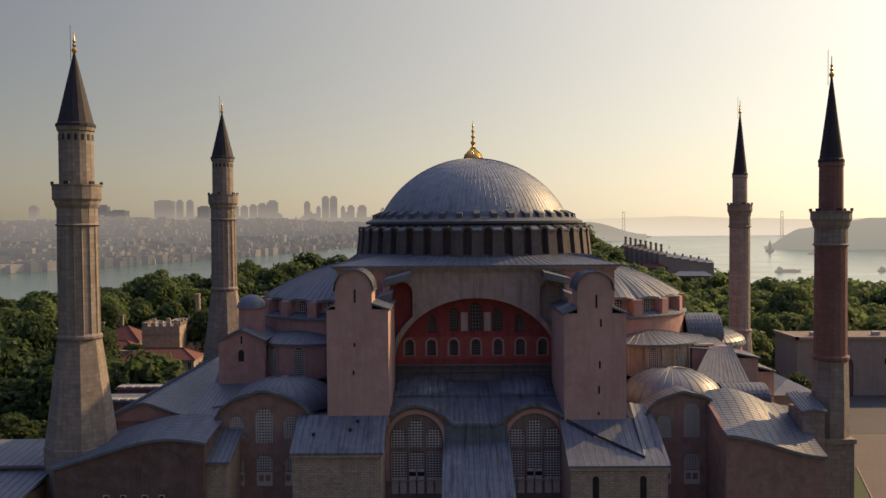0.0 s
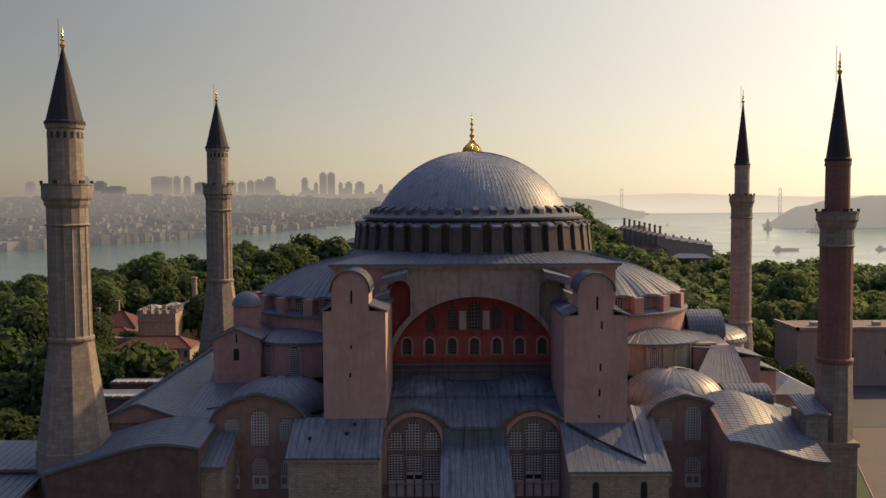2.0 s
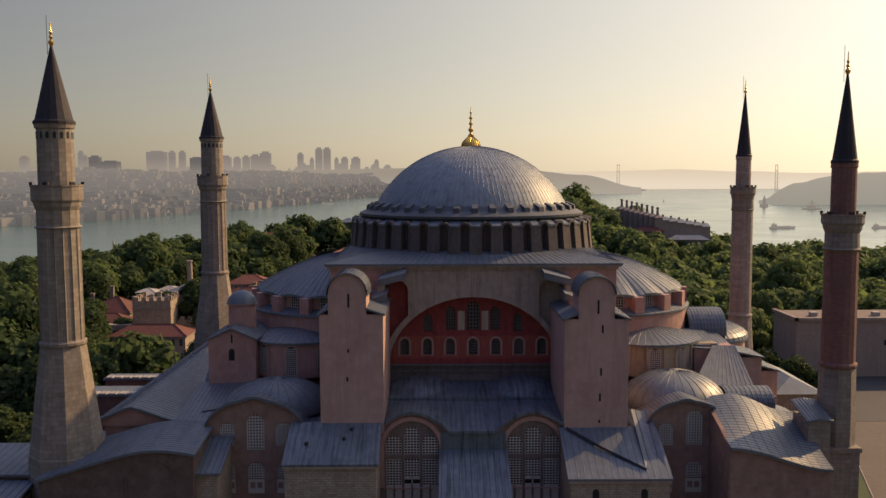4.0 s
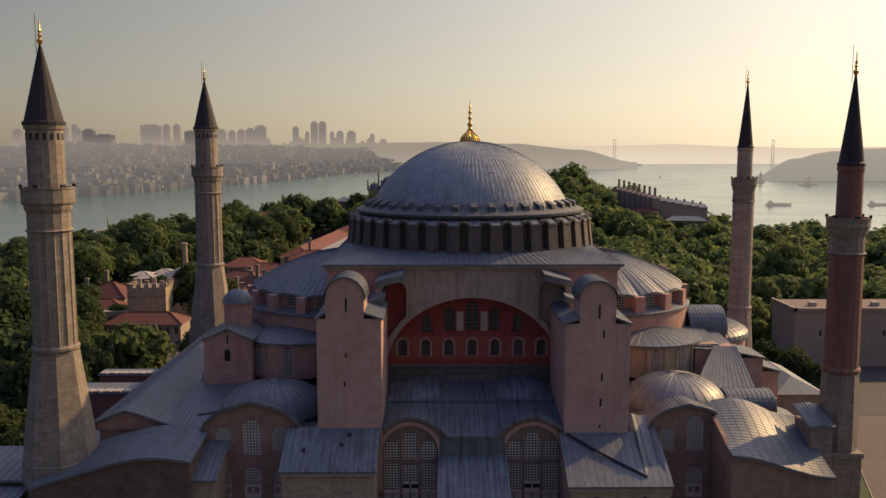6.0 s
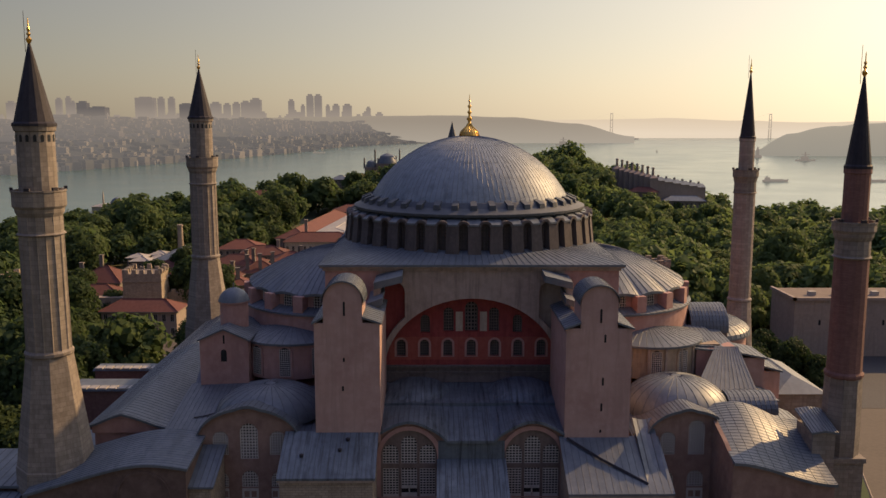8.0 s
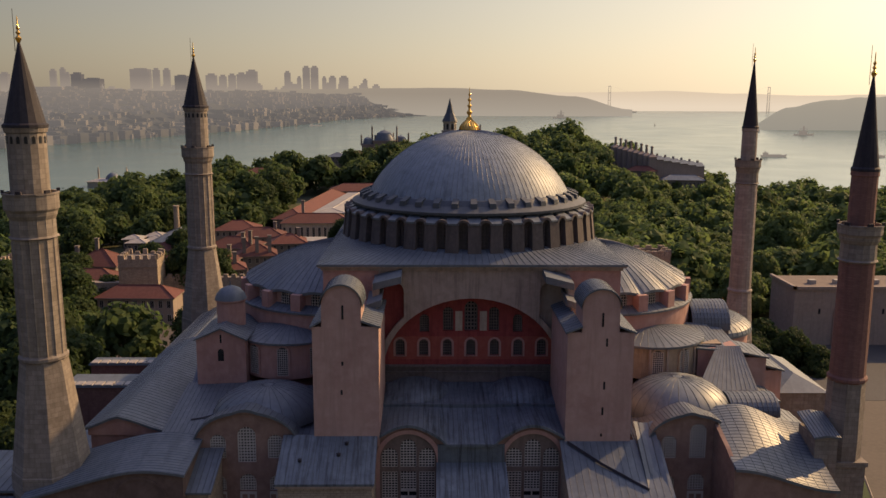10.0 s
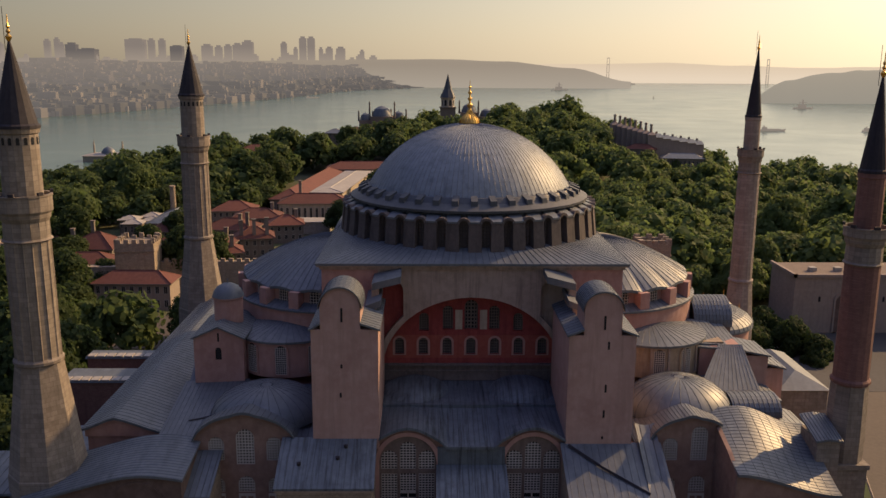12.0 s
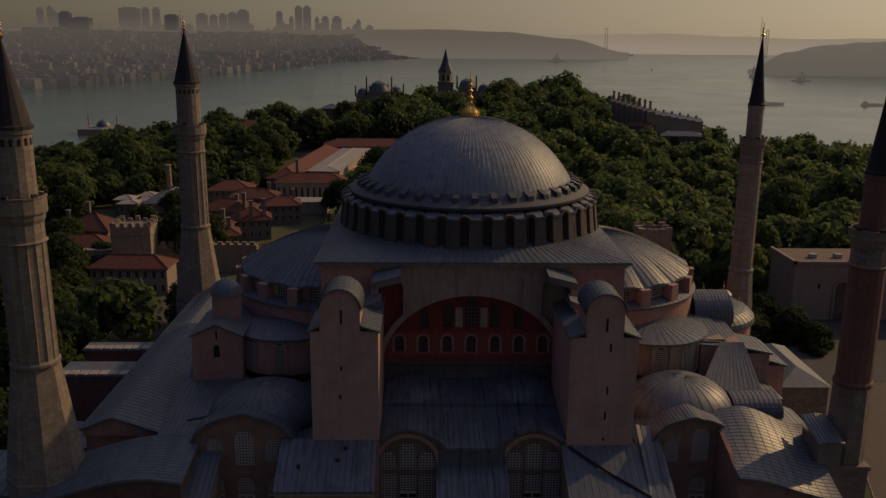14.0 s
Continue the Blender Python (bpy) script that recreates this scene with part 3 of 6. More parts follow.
part("cornice", Shape().box(-SX - .25, SX + .25, SY0 - .25, SY1 + .25, 34.9, 35.3).box(-SX - .6, SX + .6, SY0 - .6, SY1 + .6, 35.3, 35.75), GREY_PLASTER, hall)
s = Shape()
def base_roof(side):
    def fn(u, v):
        t = -1 + 2 * u
        e = [(t * (SX + .75), SY0 - .75), (SX + .75, CY + t * (SY1 - CY + .75)), (-t * (SX + .75), SY1 + .75), (-SX - .75, CY - t * (SY1 - CY + .75))][side]
        a = math.atan2(e[1] - CY, e[0])
        g = (18.3 * math.cos(a), CY + 18.3 * math.sin(a))
        return (e[0] + (g[0] - e[0]) * v, e[1] + (g[1] - e[1]) * v, 35.8 + 1.45 * v)
    return fn
for side in range(4):
    part("base_roof", Shape().sheet(base_roof(side), 40, 4, 0.3, 44, 0.07, 0.06), LEAD, hall, "grey lead roof round the drum")

# great south arch: wall with its arched opening and side niches, red tympanum behind
AX, AZ0, AZ1 = 11.75, 21.2, 31.1
def niche(sgn):
    out = []
    for k in range(9):
        x = 9.0 + (11.9 - 9.0) * k / 8
        out.append((x, AZ0 + 0.55 + (AZ1 - AZ0) * 1.0 * math.sqrt(max(1 - (x / (AX + 0.6)) ** 2, 0))))
    lo = out
    hi = [(10.45 + 1.45 * math.cos(math.pi * i / 10), 32.0 + 1.4 * math.sin(math.pi * i / 10)) for i in range(11)]
    pts = lo + hi
    return [(sgn * x, z) for x, z in (pts if sgn > 0 else reversed(pts))]
outline = [(-12.3, 17.0), (-AX, 17.0)] + [(-AX * math.cos(math.pi * i / 28), AZ0 + (AZ1 - AZ0) * math.sin(math.pi * i / 28)) for i in range(29)] + [(AX, 17.0), (12.3, 17.0), (12.3, 34.9), (-12.3, 34.9)]
wall = part("arch_wall", Shape().plate([outline, niche(-1), niche(1)], SY0, 1.1), GREY_PLASTER, hall, "weathered grey plaster wall with a huge round arch")
part("arch_soffit", Shape().plate([outline], SY0 + 1.1, 2.1), PINK, hall)
TY = SY0 + 1.9
wins = []
for k in range(7):
    x = -9.6 + 3.2 * k
    wins.append((x, 22.7, 1.25, 2.3, 4, 6))
for x, z, w, h in ((-6.3, 26.0, 1.3, 2.5), (-3.1, 26.2, 1.4, 3.3), (0.0, 26.2, 1.8, 4.1), (3.1, 26.2, 1.4, 3.3), (6.3, 26.0, 1.3, 2.5)):
    wins.append((x, z, w, h, 4, 8))
tloop = [(-AX - .2, 19.0), (AX + .2, 19.0), (AX + .2, AZ0)] + [((AX + .2) * math.cos(math.pi * i / 28), AZ0 + (AZ1 - AZ0 + .2) * math.sin(math.pi * i / 28)) for i in range(1, 28)] + [(-AX - .2, AZ0)]
tym = part("tympanum", Shape().plate([tloop] + [arch(x, z, w, h) for x, z, w, h, *_ in wins], TY, 0.8), RED, hall, "red ochre plaster tympanum with two rows of arched windows")
for x, z, w, h, nx, nz in wins:
    part("window_surround", Shape().plate([arch(x, z - 0.1, w + 0.55, h + 0.4), arch(x, z, w, h)], TY - 0.06, 0.12), PINK if z < 25 else RED, tym)
    lattice_window(tym, x, TY + 0.55, z, w, h, nx, nz, mat=DRUM_STONE)
for x in (-1.65, 1.65):
    part("marble_panel", Shape().plate([[(x - .55, 26.2), (x + .55, 26.2), (x + .55, 28.9), (x - .55, 28.9)]], TY - 0.05, 0.1), MARBLE, tym, "pale marble slab")
part("ochre_band", Shape().plate([[(-11.3, 22.2), (11.3, 22.2), (11.0, 25.4), (-11.0, 25.4)]] + [arch(x, 22.55, 1.8, 2.75) for x, z, *_ in wins[:7]], TY - 0.045, 0.08), ORANGE, tym)
part("plinth_band", Shape().box(-AX, AX, TY - 0.12, TY + 0.1, 19.0, 21.25), DRUM_STONE, tym)
part("ledge", Shape().box(-AX, AX, TY - 0.5, TY + 0.1, 21.2, 21.45).box(-AX, AX, TY - 0.3, TY + 0.1, 20.3, 20.5), DRUM_STONE, tym)
for sgn in (-1, 1):
    part("niche_back", Shape().plate([niche(sgn)], SY0 + 0.85, 0.12), RED if sgn < 0 else GREY_PLASTER, hall)

# buttress towers either side of the arch
def buttress_tower(x0, x1, u0, u1, spring, top, shoulder, foot, slits):
    yf, yb = -30.8, SY0
    um, ur = (u0 + u1) / 2, (u1 - u0) / 2
    body = Shape().box(x0, x1, yf, yb, foot - 1.5, shoulder)
    head = [(um + ur * math.cos(math.pi * i / 14), spring + (top - spring) * math.sin(math.pi * i / 14)) for i in range(15)]
    body.plate([[(u0, shoulder - 0.2), (u1, shoulder - 0.2)] + head], yf + 0.02, 5.0)
    tw = part("buttress_tower", body, TOWER_PLASTER, hall, "tall faded-pink buttress tower with a rounded top")
    def barrel(u, v):
        a = math.pi * (1 - v)
        return (um + (ur + .22) * math.cos(a), yf - 0.25 + u * 5.6, spring + (top - spring + .22) * math.sin(a) - 0.05)
    part("barrel_roof", Shape().sheet(barrel, 10, 14, 0.2, 9, 0.06, 0.05), LEAD, tw, "curved lead roof")
    s = Shape()
    for a, b in ((x0 - .25, u0), (u1, x1 + .25)):
        inner_high = a < um
        def sh(u, v, a=a, b=b, inner_high=inner_high):
            t = v if inner_high else 1 - v
            return (a + (b - a) * v, yf - .25 + u * (yb - yf), shoulder + 0.1 + 0.75 * t)
        s.sheet(sh, 8, 2, 0.25, 14, 0.06, 0.05)
    part("shoulder_roof", s, LEAD, tw)
    for x, z, h in slits:
        slit(tw, x, yf, z, 0.24, h)
    return tw
buttress_tower(-19.35, -11.55, -18.25, -13.6, 33.4, 35.9, 30.9, 17.6, ((-15.75, 31.8, 1.7), (-15.85, 26.2, .5), (-16.0, 22.6, .6)))
buttress_tower(10.65, 18.5, 12.35, 16.75, 33.3, 35.4, 30.2, 16.7, ((14.75, 30.9, 1.7), (15.3, 28.5, 1.0), (15.15, 23.2, 1.0), (15.05, 20.0, 1.0), (15.0, 17.3, 0.4)))
# stepped caps where the arch wall meets the towers
for sgn in (-1, 1):
    X = lambda x: sgn * x
    s = Shape()
    def capfn(u, v):
        return (X(9.2 + 3.6 * v), SY0 - 4.2 + 4.2 * u, 35.2 - 0.9 * v - 0.25 * (1 - u))
    s.sheet(capfn, 3, 3, 0.9)
    def capfn2(u, v):
        return (X(11.6 + 1.9 * v), SY0 - 6.5 + 5.5 * u, 33.0 - 0.7 * v - 0.5 * (1 - u))
    s.sheet(capfn2, 3, 3, 0.8)
    part("step_cap", s, LEAD, hall)
    a, b = sorted((X(12.15), X(13.4)))
    c, d = sorted((X(11.98), X(12.9)))
    part("corner_pier", Shape().box(a, b, SY0 - 6.3, SY0, 20, 31.9).box(c, d, SY0 - 4.0, SY0, 20, 33.9), GREY_PLASTER, hall)

# ---- galleries and aisles along the south side ----
# outer wall with arched windows
YW = -30.3
def wall_top(x):
    z = 16.2
    for xc, hw, top in ((-8.15, 4.2, 18.6), (6.9, 4.2, 18.6), (-27.6, 6.2, 20.2), (25.9, 5.2, 19.8)):
        t = abs(x - xc) / hw
        if t < 1:
            z = max(z, 16.2 + (top - 16.2) * (bell(t) if abs(xc) > 20 else 0.65 * bell(t) + 0.35 * (0.5 + 0.5 * math.cos(math.pi * t))))
    return z
edge = [(29.0 - 63.0 * i / 126, wall_top(29.0 - 63.0 * i / 126)) for i in range(127)]
openings, lat = [], []
for xc in (-8.15, 6.9):
    openings.append(arch(xc, 6.4, 6.9, 11.1, 16))
for xs, zs in (((-31.0, -27.5, -24.1), (14.0, 13.9, 13.9)),):
    for x, z, w, h in ((-31.0, 14.4, 1.9, 3.0), (-27.55, 13.9, 2.2, 4.5), (-24.1, 14.4, 1.9, 3.0), (-31.0, 10.3, 1.7, 1.9), (-27.55, 10.3, 2.0, 2.1), (-24.1, 10.3, 1.7, 1.9)):
        openings.append(arch(x, z, w, h)); lat.append((x, z, w, h, 6, int(h / w * 6)))
for x, z, w, h in ((23.4, 14.3, 1.8, 2.9), (26.9, 14.3, 2.0, 4.4), (23.4, 10.2, 1.7, 1.9), (26.9, 10.2, 2.0, 2.1)):
    openings.append(arch(x, z, w, h)); lat.append((x, z, w, h, 6, int(h / w * 6)))
south = part("aisle_wall", Shape().plate([[(-34.0, 0), (29.0, 0)] + edge] + openings, YW, 1.0), OCHRE_WALL, hall, "brown ochre plaster aisle wall with arched lattice windows")
for x, z, w, h, nx, nz in lat:
    lattice_window(south, x, YW + 0.22, z, w, h, nx, nz, label="pale pierced stone window lattice")
    if z < 12:
        part("window_sill_box", Shape().plate([[(x - w / 2, z - 1.9), (x + w / 2, z - 1.9), (x + w / 2, z - 0.15), (x - w / 2, z - 0.15)], [(x - .75, z - 1.3), (x - .12, z - 1.3), (x - .12, z - .5), (x - .75, z - .5)], [(x + .12, z - 1.3), (x + .75, z - 1.3), (x + .75, z - .5), (x + .12, z - .5)]], YW - 0.05, 0.1), LATTICE, south)
        part("dark_recess", Shape().plate([[(x - .8, z - 1.35), (x + .8, z - 1.35), (x + .8, z - .45), (x - .8, z - .45)]], YW + .055, 0.03), GLASS, south)
for xc in (-8.15, 6.9):
    # tripartite window: mullions, transom, three lights above, three below
    mull = Shape().plate([arch(xc, 6.4, 6.9, 11.1, 16), *[arch(xc + dx, 13.2, 1.92, hh, 8) for dx, hh in ((-2.25, 2.4), (0, 3.5), (2.25, 2.4))],
                          *[[(xc + dx - .95, 7.2), (xc + dx + .95, 7.2), (xc + dx + .95, 12.6), (xc + dx - .95, 12.6)] for dx in (-2.25, 0, 2.25)]], YW + 0.15, 0.3)
    tri = part("tripartite_window", mull, MULLION, south, "three-part arched window with stone lattice")
    for dx, hh in ((-2.25, 2.4), (0, 3.5), (2.25, 2.4)):
        s = Shape()
        for i in range(6):
            u = -0.96 + 1.92 * i / 5
            s.box(xc + dx + u - .058, xc + dx + u + .058, YW + .22, YW + .32, 13.2, 13.2 + hh - .96 + math.sqrt(max(.96 ** 2 - u * u, 0)))
        nz = int(hh / 0.33)
        for j in range(nz):
            z = 13.2 + hh * j / nz
            half = .96 if z < 13.2 + hh - .96 else math.sqrt(max(.96 ** 2 - (z - 13.2 - hh + .96) ** 2, 0))
            s.box(xc + dx - half, xc + dx + half, YW + .23, YW + .31, z - .058, z + .058)
        lo = 9.2 if dx else 10.3
        for i in range(6):
            u = -0.95 + 1.9 * i / 5
            s.box(xc + dx + u - .058, xc + dx + u + .058, YW + .22, YW + .32, lo, 12.6)
        for j in range(int((12.6 - lo) / 0.33) + 1):
            s.box(xc + dx - .95, xc + dx + .95, YW + .23, YW + .31, lo + .33 * j - .058, lo + .33 * j + .058)
        s.box(xc + dx - .95, xc + dx + .95, YW + .16, YW + .36, lo - .3, lo)
        s.box(xc + dx - .08, xc + dx + .08, YW + .16, YW + .36, 7.2, lo)
        s.box(xc + dx - .95, xc + dx + .95, YW + .16, YW + .36, 7.2, 8.9 if dx else 9.4)
        part("lattice", s, LATTICE, tri)
    part("pane", Shape().plate([arch(xc, 6.4, 6.9, 11.1, 16)], YW + 0.5, 0.05), GLASS, tri)
    part("archivolt", Shape().plate([arch(xc, 9.0, 7.9, 9.05, 20), arch(xc, 8.9, 6.9, 8.6, 20)], YW - 0.13, 0.16), PINK, south, "worn pink plaster arch band")
part("gallery_block", Shape().box(-33.6, 33.0, YW + 1.0, SY0, 0, 16.0), PINK, hall)

# lead roofs over the galleries: swelling over the arches, low domes behind
def arches_between(x):
    return sum((0.65 * bell(min(abs(x - xc) / 4.45, 1)) + 0.35 * (0.5 + 0.5 * math.cos(math.pi * min(abs(x - xc) / 4.45, 1)))) for xc in (-8.15, 6.9))
def centre_front(u, v):
    x, y = -11.6 + 22.3 * u, YW - 0.55 + 8.3 * v
    return (x, y, 16.35 + 1.55 * v + 2.45 * arches_between(x) * (1 - 0.93 * v))
s = Shape().sheet(centre_front, 60, 8, 0.35, 36, 0.06, 0.05)
def centre_back(u, v):
    x, y = -11.6 + 22.3 * u, -22.6 + 7.2 * v
    d = sum(bell(min(math.hypot(x - c, (y + 18.3) * 1.15) / 4.2, 1)) for c in (-7.4, 6.6))
    return (x, y, 18.35 + 0.6 * v + 1.3 * d)
s.sheet(centre_back, 60, 16, 0.9, 30, 0.06, 0.05)
part("gallery_roof", s, RAMP_LEAD, hall, "blue-grey lead gallery roof swelling over the window arches")

# sloping buttress roof between the tripartite windows
s = Shape().sheet(lambda u, v: (-4.75 + 8.4 * u - 0.35 * (v - 0.0) * (1 - 2 * u) * 0.5, YW - .05 - 15.0 * v, 13.9 - 0.5 * v - 5.8 * v ** 1.1), 12, 12, 0.4, 12, 0.05, 0.05)
ramp_part = part("ramp_roof", s, RAMP_LEAD, hall, "streaked lead roof sloping off a buttress")
part("ramp_wall", Shape().add([(-4.5, YW, 0), (3.4, YW, 0), (3.4, -45.2, 0), (-4.5, -45.2, 0), (-4.5, YW, 13.4), (3.4, YW, 13.4), (3.4, -45.2, 7.2), (-4.5, -45.2, 7.2)],
     [(3, 2, 1, 0), (4, 5, 6, 7), (0, 1, 5, 4), (1, 2, 6, 5), (2, 3, 7, 6), (3, 0, 4, 7)]), PINK, hall)

part("parapet_band", Shape().box(-4.6, 3.5, YW - .14, YW - .01, 13.0, 16.15), RAMP_LEAD, hall, "lead apron between the window arches")

# stone buttress pavilions below the towers, with their lead roofs
def pavilion(x0, x1, yf, zf, zb, yb, slots):
    b = Shape().add([(x0, yf, 0), (x1, yf, 0), (x1, yb, 0), (x0, yb, 0), (x0, yf, zf - .3), (x1, yf, zf - .3), (x1, yb, zb - .3), (x0, yb, zb - .3)],
                    [(3, 2, 1, 0), (4, 5, 6, 7), (0, 1, 5, 4), (1, 2, 6, 5), (2, 3, 7, 6), (3, 0, 4, 7)])
    p = part("pavilion", b, RUBBLE, hall, "rubble stone buttress pavilion with a sloping lead roof")
    part("pavilion_roof", Shape().sheet(lambda u, v: (x0 - .3 + (x1 - x0 + .6) * u, yf - .35 + (yb - yf + .35) * v, zf + (zb - zf) * v), 14, 4, 0.28, 15, 0.045, 0.045), LEAD if x0 > 0 else RAMP_LEAD, p)
    part("eave_board", Shape().box(x0 - .2, x1 + .2, yf - .28, yf - .02, zf - .55, zf - .2), GREY_PLASTER, p)
    for x in slots:
        part("dark_slot", Shape().plate([arch(x, 2, 0.75, zf - 3.3, 6)], yf - 0.03, 0.06), GLASS, p)
    return p
pl = pavilion(-22.75, -12.1, -37.2, 14.45, 17.5, -30.6, ())
for x, y, z in ((-20.6, -34.4, 15.85), (-16.2, -33.6, 16.2), (-15.4, -32.0, 16.9)):
    part("roof_vent", Shape().lathe([(0.22, z - .2), (0.22, z + .22), (0.28, z + .24), (0.05, z + .34)], 10, (x, y)), DARK_LEAD, pl)
pr = pavilion(10.35, 21.8, -38.5, 13.05, 16.8, -30.6, (13.3, 18.9))
pipe = Shape().seam([Vector((10.9, -31.2, 16.75)), Vector((14.5, -34.3, 15.3)), Vector((19.3, -37.6, 13.65))], 0.22, 0.14)
part("drain_pipe", pipe, DARK_LEAD, pr, "dark drain pipe laid across the lead")
s = Shape().sheet(lambda u, v: (19.3 + 2.4 * u - 1.2 * (1 - v) * 0, YW - 8.0 + 9.5 * v, 13.2 + 5.3 * v - 0.25 * math.sin(math.pi * u)), 4, 10, 0.3, 2)
part("valley_roof", s, LEAD, hall)

# side bays: barrel front and low dome behind
def bay_roof(xc, hw, top, x0, x1):
    def front(u, v):
        x, y = x0 + (x1 - x0) * u, YW - .5 + 6.0 * v
        t = min(abs(x - xc) / (hw + 2.0), 1)
        swell = (top - 16.25) * (0.5 + 0.5 * math.cos(math.pi * t))
        if xc > 0 and x > xc:
            swell = top - 16.25 - (top - 18.75) * smooth(xc, 29.2, x)
        edge = wall_top(x) + 0.3 - 16.25 if abs(x - xc) < hw + 1 else 0
        return (x, y, 16.25 + 0.8 * v + max(swell, edge) * (1 - v) + swell * (.65 if xc < 0 else .76) * v)
    return front
for sgn, xc, hw, top, x0, x1, dx, dr, dh in ((-1, -27.6, 6.1, 20.75, -36.5, -19.3, -26.2, 7.0, 3.7), (1, 25.9, 5.0, 20.3, 19.2, 29.4, 26.6, 6.9, 4.35)):
    s = Shape().sheet(bay_roof(xc, hw, top, x0, x1), 48, 8, 0.35, 24, 0.07, 0.06)
    s.sheet(lambda u, v: (x0 + (x1 - x0) * u, YW + 5.4 + 9.0 * v, 17.2 + 1.4 * v), 10, 4, 0.5, 16, 0.06, 0.05)
    b = part("bay_roof", s, LEAD, hall, "lead roof swelling over the side arch")
    dy = -22.6 if sgn < 0 else -21.5
    d = Shape().lathe([(dr * math.cos(i / 12 * math.pi / 2), 17.4 + dh * math.sin(i / 12 * math.pi / 2)) for i in range(12)] + [(0.02, 17.4 + dh)], 48, (dx, dy))
    for i in range(28):
        a = math.tau * i / 28
        d.seams = d.seams or Shape()
        d.seams.seam([Vector((dx + dr * math.cos(j / 8.5 * math.pi / 2) * math.cos(a), dy + dr * math.cos(j / 8.5 * math.pi / 2) * math.sin(a), 17.4 + dh * math.sin(j / 8.5 * math.pi / 2))) for j in range(9)], 0.045, 0.05)
    part("low_dome", d, LEAD, b, "low lead-covered dome", smooth=True)

part("roof_pipe", Shape().seam([Vector((-35.5 + 15.5 * i / 24, -25.4 + 0.5 * math.sin(i * .4), 17.35 + 3.0 * math.exp(-((-35.5 + 15.5 * i / 24 + 26.6) / 4.6) ** 2))) for i in range(25)], 0.09, 0.16), DARK_LEAD, hall, "thin dark pipe laid over the lead")

# ---- half domes, exedrae and apse on the long axis ----
def half_dome(sgn):
    cx = sgn * 19.0
    a0, a1 = (-math.pi / 2, math.pi / 2) if sgn > 0 else (math.pi / 2, 3 * math.pi / 2)
    R = 14.3
    body = Shape().lathe([(15.6, 20), (15.6, 27.6), (14.0, 27.7), (14.0, 30.1)], 40, (cx, CY), a0, a1)
    hd = part("half_dome_wall", body, PINK, hall, "curved pink plaster wall under a half dome")
    roof = Shape()
    n = 40
    def fn(u, v):
        a = a0 + (a1 - a0) * u
        scal = 0.45 * abs(math.sin(u * math.pi * 9)) * (1 - v) ** 4
        r = (R + .5) * (1 - .97 * v)
        return (cx + r * math.cos(a), CY + r * math.sin(a), 30.1 + scal + 5.5 * (1 - (1 - v) ** 1.85))
    roof.sheet(fn, 54, 12, 0.4, 45, 0.07, 0.06)
    part("half_dome_roof", roof, LEAD, hd, "lead half dome with scalloped eave")
    for k in range(9):
        a = a0 + (a1 - a0) * (k + .5) / 9
        b = a0 + (a1 - a0) * k / 9
        if 0 < k:
            s = Shape()
            s.obox((cx + 14.6 * math.cos(b), CY + 14.6 * math.sin(b), 28.7), (0.95, 0.75, 1.4), b)
            wb = part("small_buttress", s, PINK, hd)
        m = Matrix.Translation((cx + 14.05 * math.cos(a), CY + 14.05 * math.sin(a), 0)) @ Matrix.Rotation(a + math.pi / 2, 4, "Z")
        s = Shape().plate([arch(0, 28.0, 1.5, 2.1, 8)], -0.04, 0.06)
        w = part("arched_window", s, GLASS, hd)
        w.matrix_basis = m
        g = Shape()
        for q in range(4):
            g.box(-.6 + .4 * q - .04, -.6 + .4 * q + .04, -.1, -.03, 28.0, 29.9)
        for q in range(5):
            g.box(-.74, .74, -.1, -.04, 28.1 + .4 * q, 28.17 + .4 * q)
        lt = part("lattice", g, LATTICE, w)
    # lead skirt over the lower ring
    sk = Shape().sheet(lambda u, v: (cx + (15.9 - 1.9 * v) * math.cos(a0 + (a1 - a0) * u), CY + (15.9 - 1.9 * v) * math.sin(a0 + (a1 - a0) * u), 27.65 + .75 * v), 40, 2, 0.25, 40, 0.05, 0.05)
    part("skirt_roof", sk, LEAD, hd)
for sgn in (-1, 1):
    half_dome(sgn)

def exedra(cx, cy, R, z0, z1, rise, wins, label, mat=PINK):
    body = Shape().lathe([(R, z0), (R, z1)], 40, (cx, cy))
    ex = part("exedra", body, mat, hall, label)
    def fn(u, v):
        a = math.tau * u
        r = (R + .35) * (1 - v)
        return (cx + r * math.cos(a), cy + r * math.sin(a), z1 + .05 + rise * (1 - (1 - v) ** 1.25))
    part("exedra_roof", Shape().sheet(fn, 48, 8, 0.3, 44, 0.06, 0.05), LEAD, ex)
    for a in wins:
        a = radians(a)
        s = Shape().plate([arch(0, z0 + .5, 1.5, z1 - z0 - 1.0, 8)], -0.05, 0.06)
        w = part("arched_window", s, GLASS, ex)
        w.matrix_basis = Matrix.Translation((cx + R * math.cos(a), cy + R * math.sin(a), 0)) @ Matrix.Rotation(a + math.pi / 2, 4, "Z")
        g = Shape()
        zt = z1 - .7
        for q in range(6):
            x = -.7 + .28 * q
            g.box(x - .04, x + .04, -.12, -.05, z0 + .5, zt)
        q = z0 + .5
        while q < zt:
            g.box(-.74, .74, -.12, -.06, q, q + .08)
            q += .3
        part("lattice", g, LATTICE, w)
        part("window_frame", Shape().plate([arch(0, z0 + .3, 2.1, z1 - z0 - .5, 8), arch(0, z0 + .5, 1.5, z1 - z0 - 1.0, 8)], -0.1, 0.2), mat, w)
    return ex
exedra(-25.2, -8.6, 7.4, 19.5, 24.5, 1.6, (-58, -92, -125), "curved pink exedra with a lead roof")
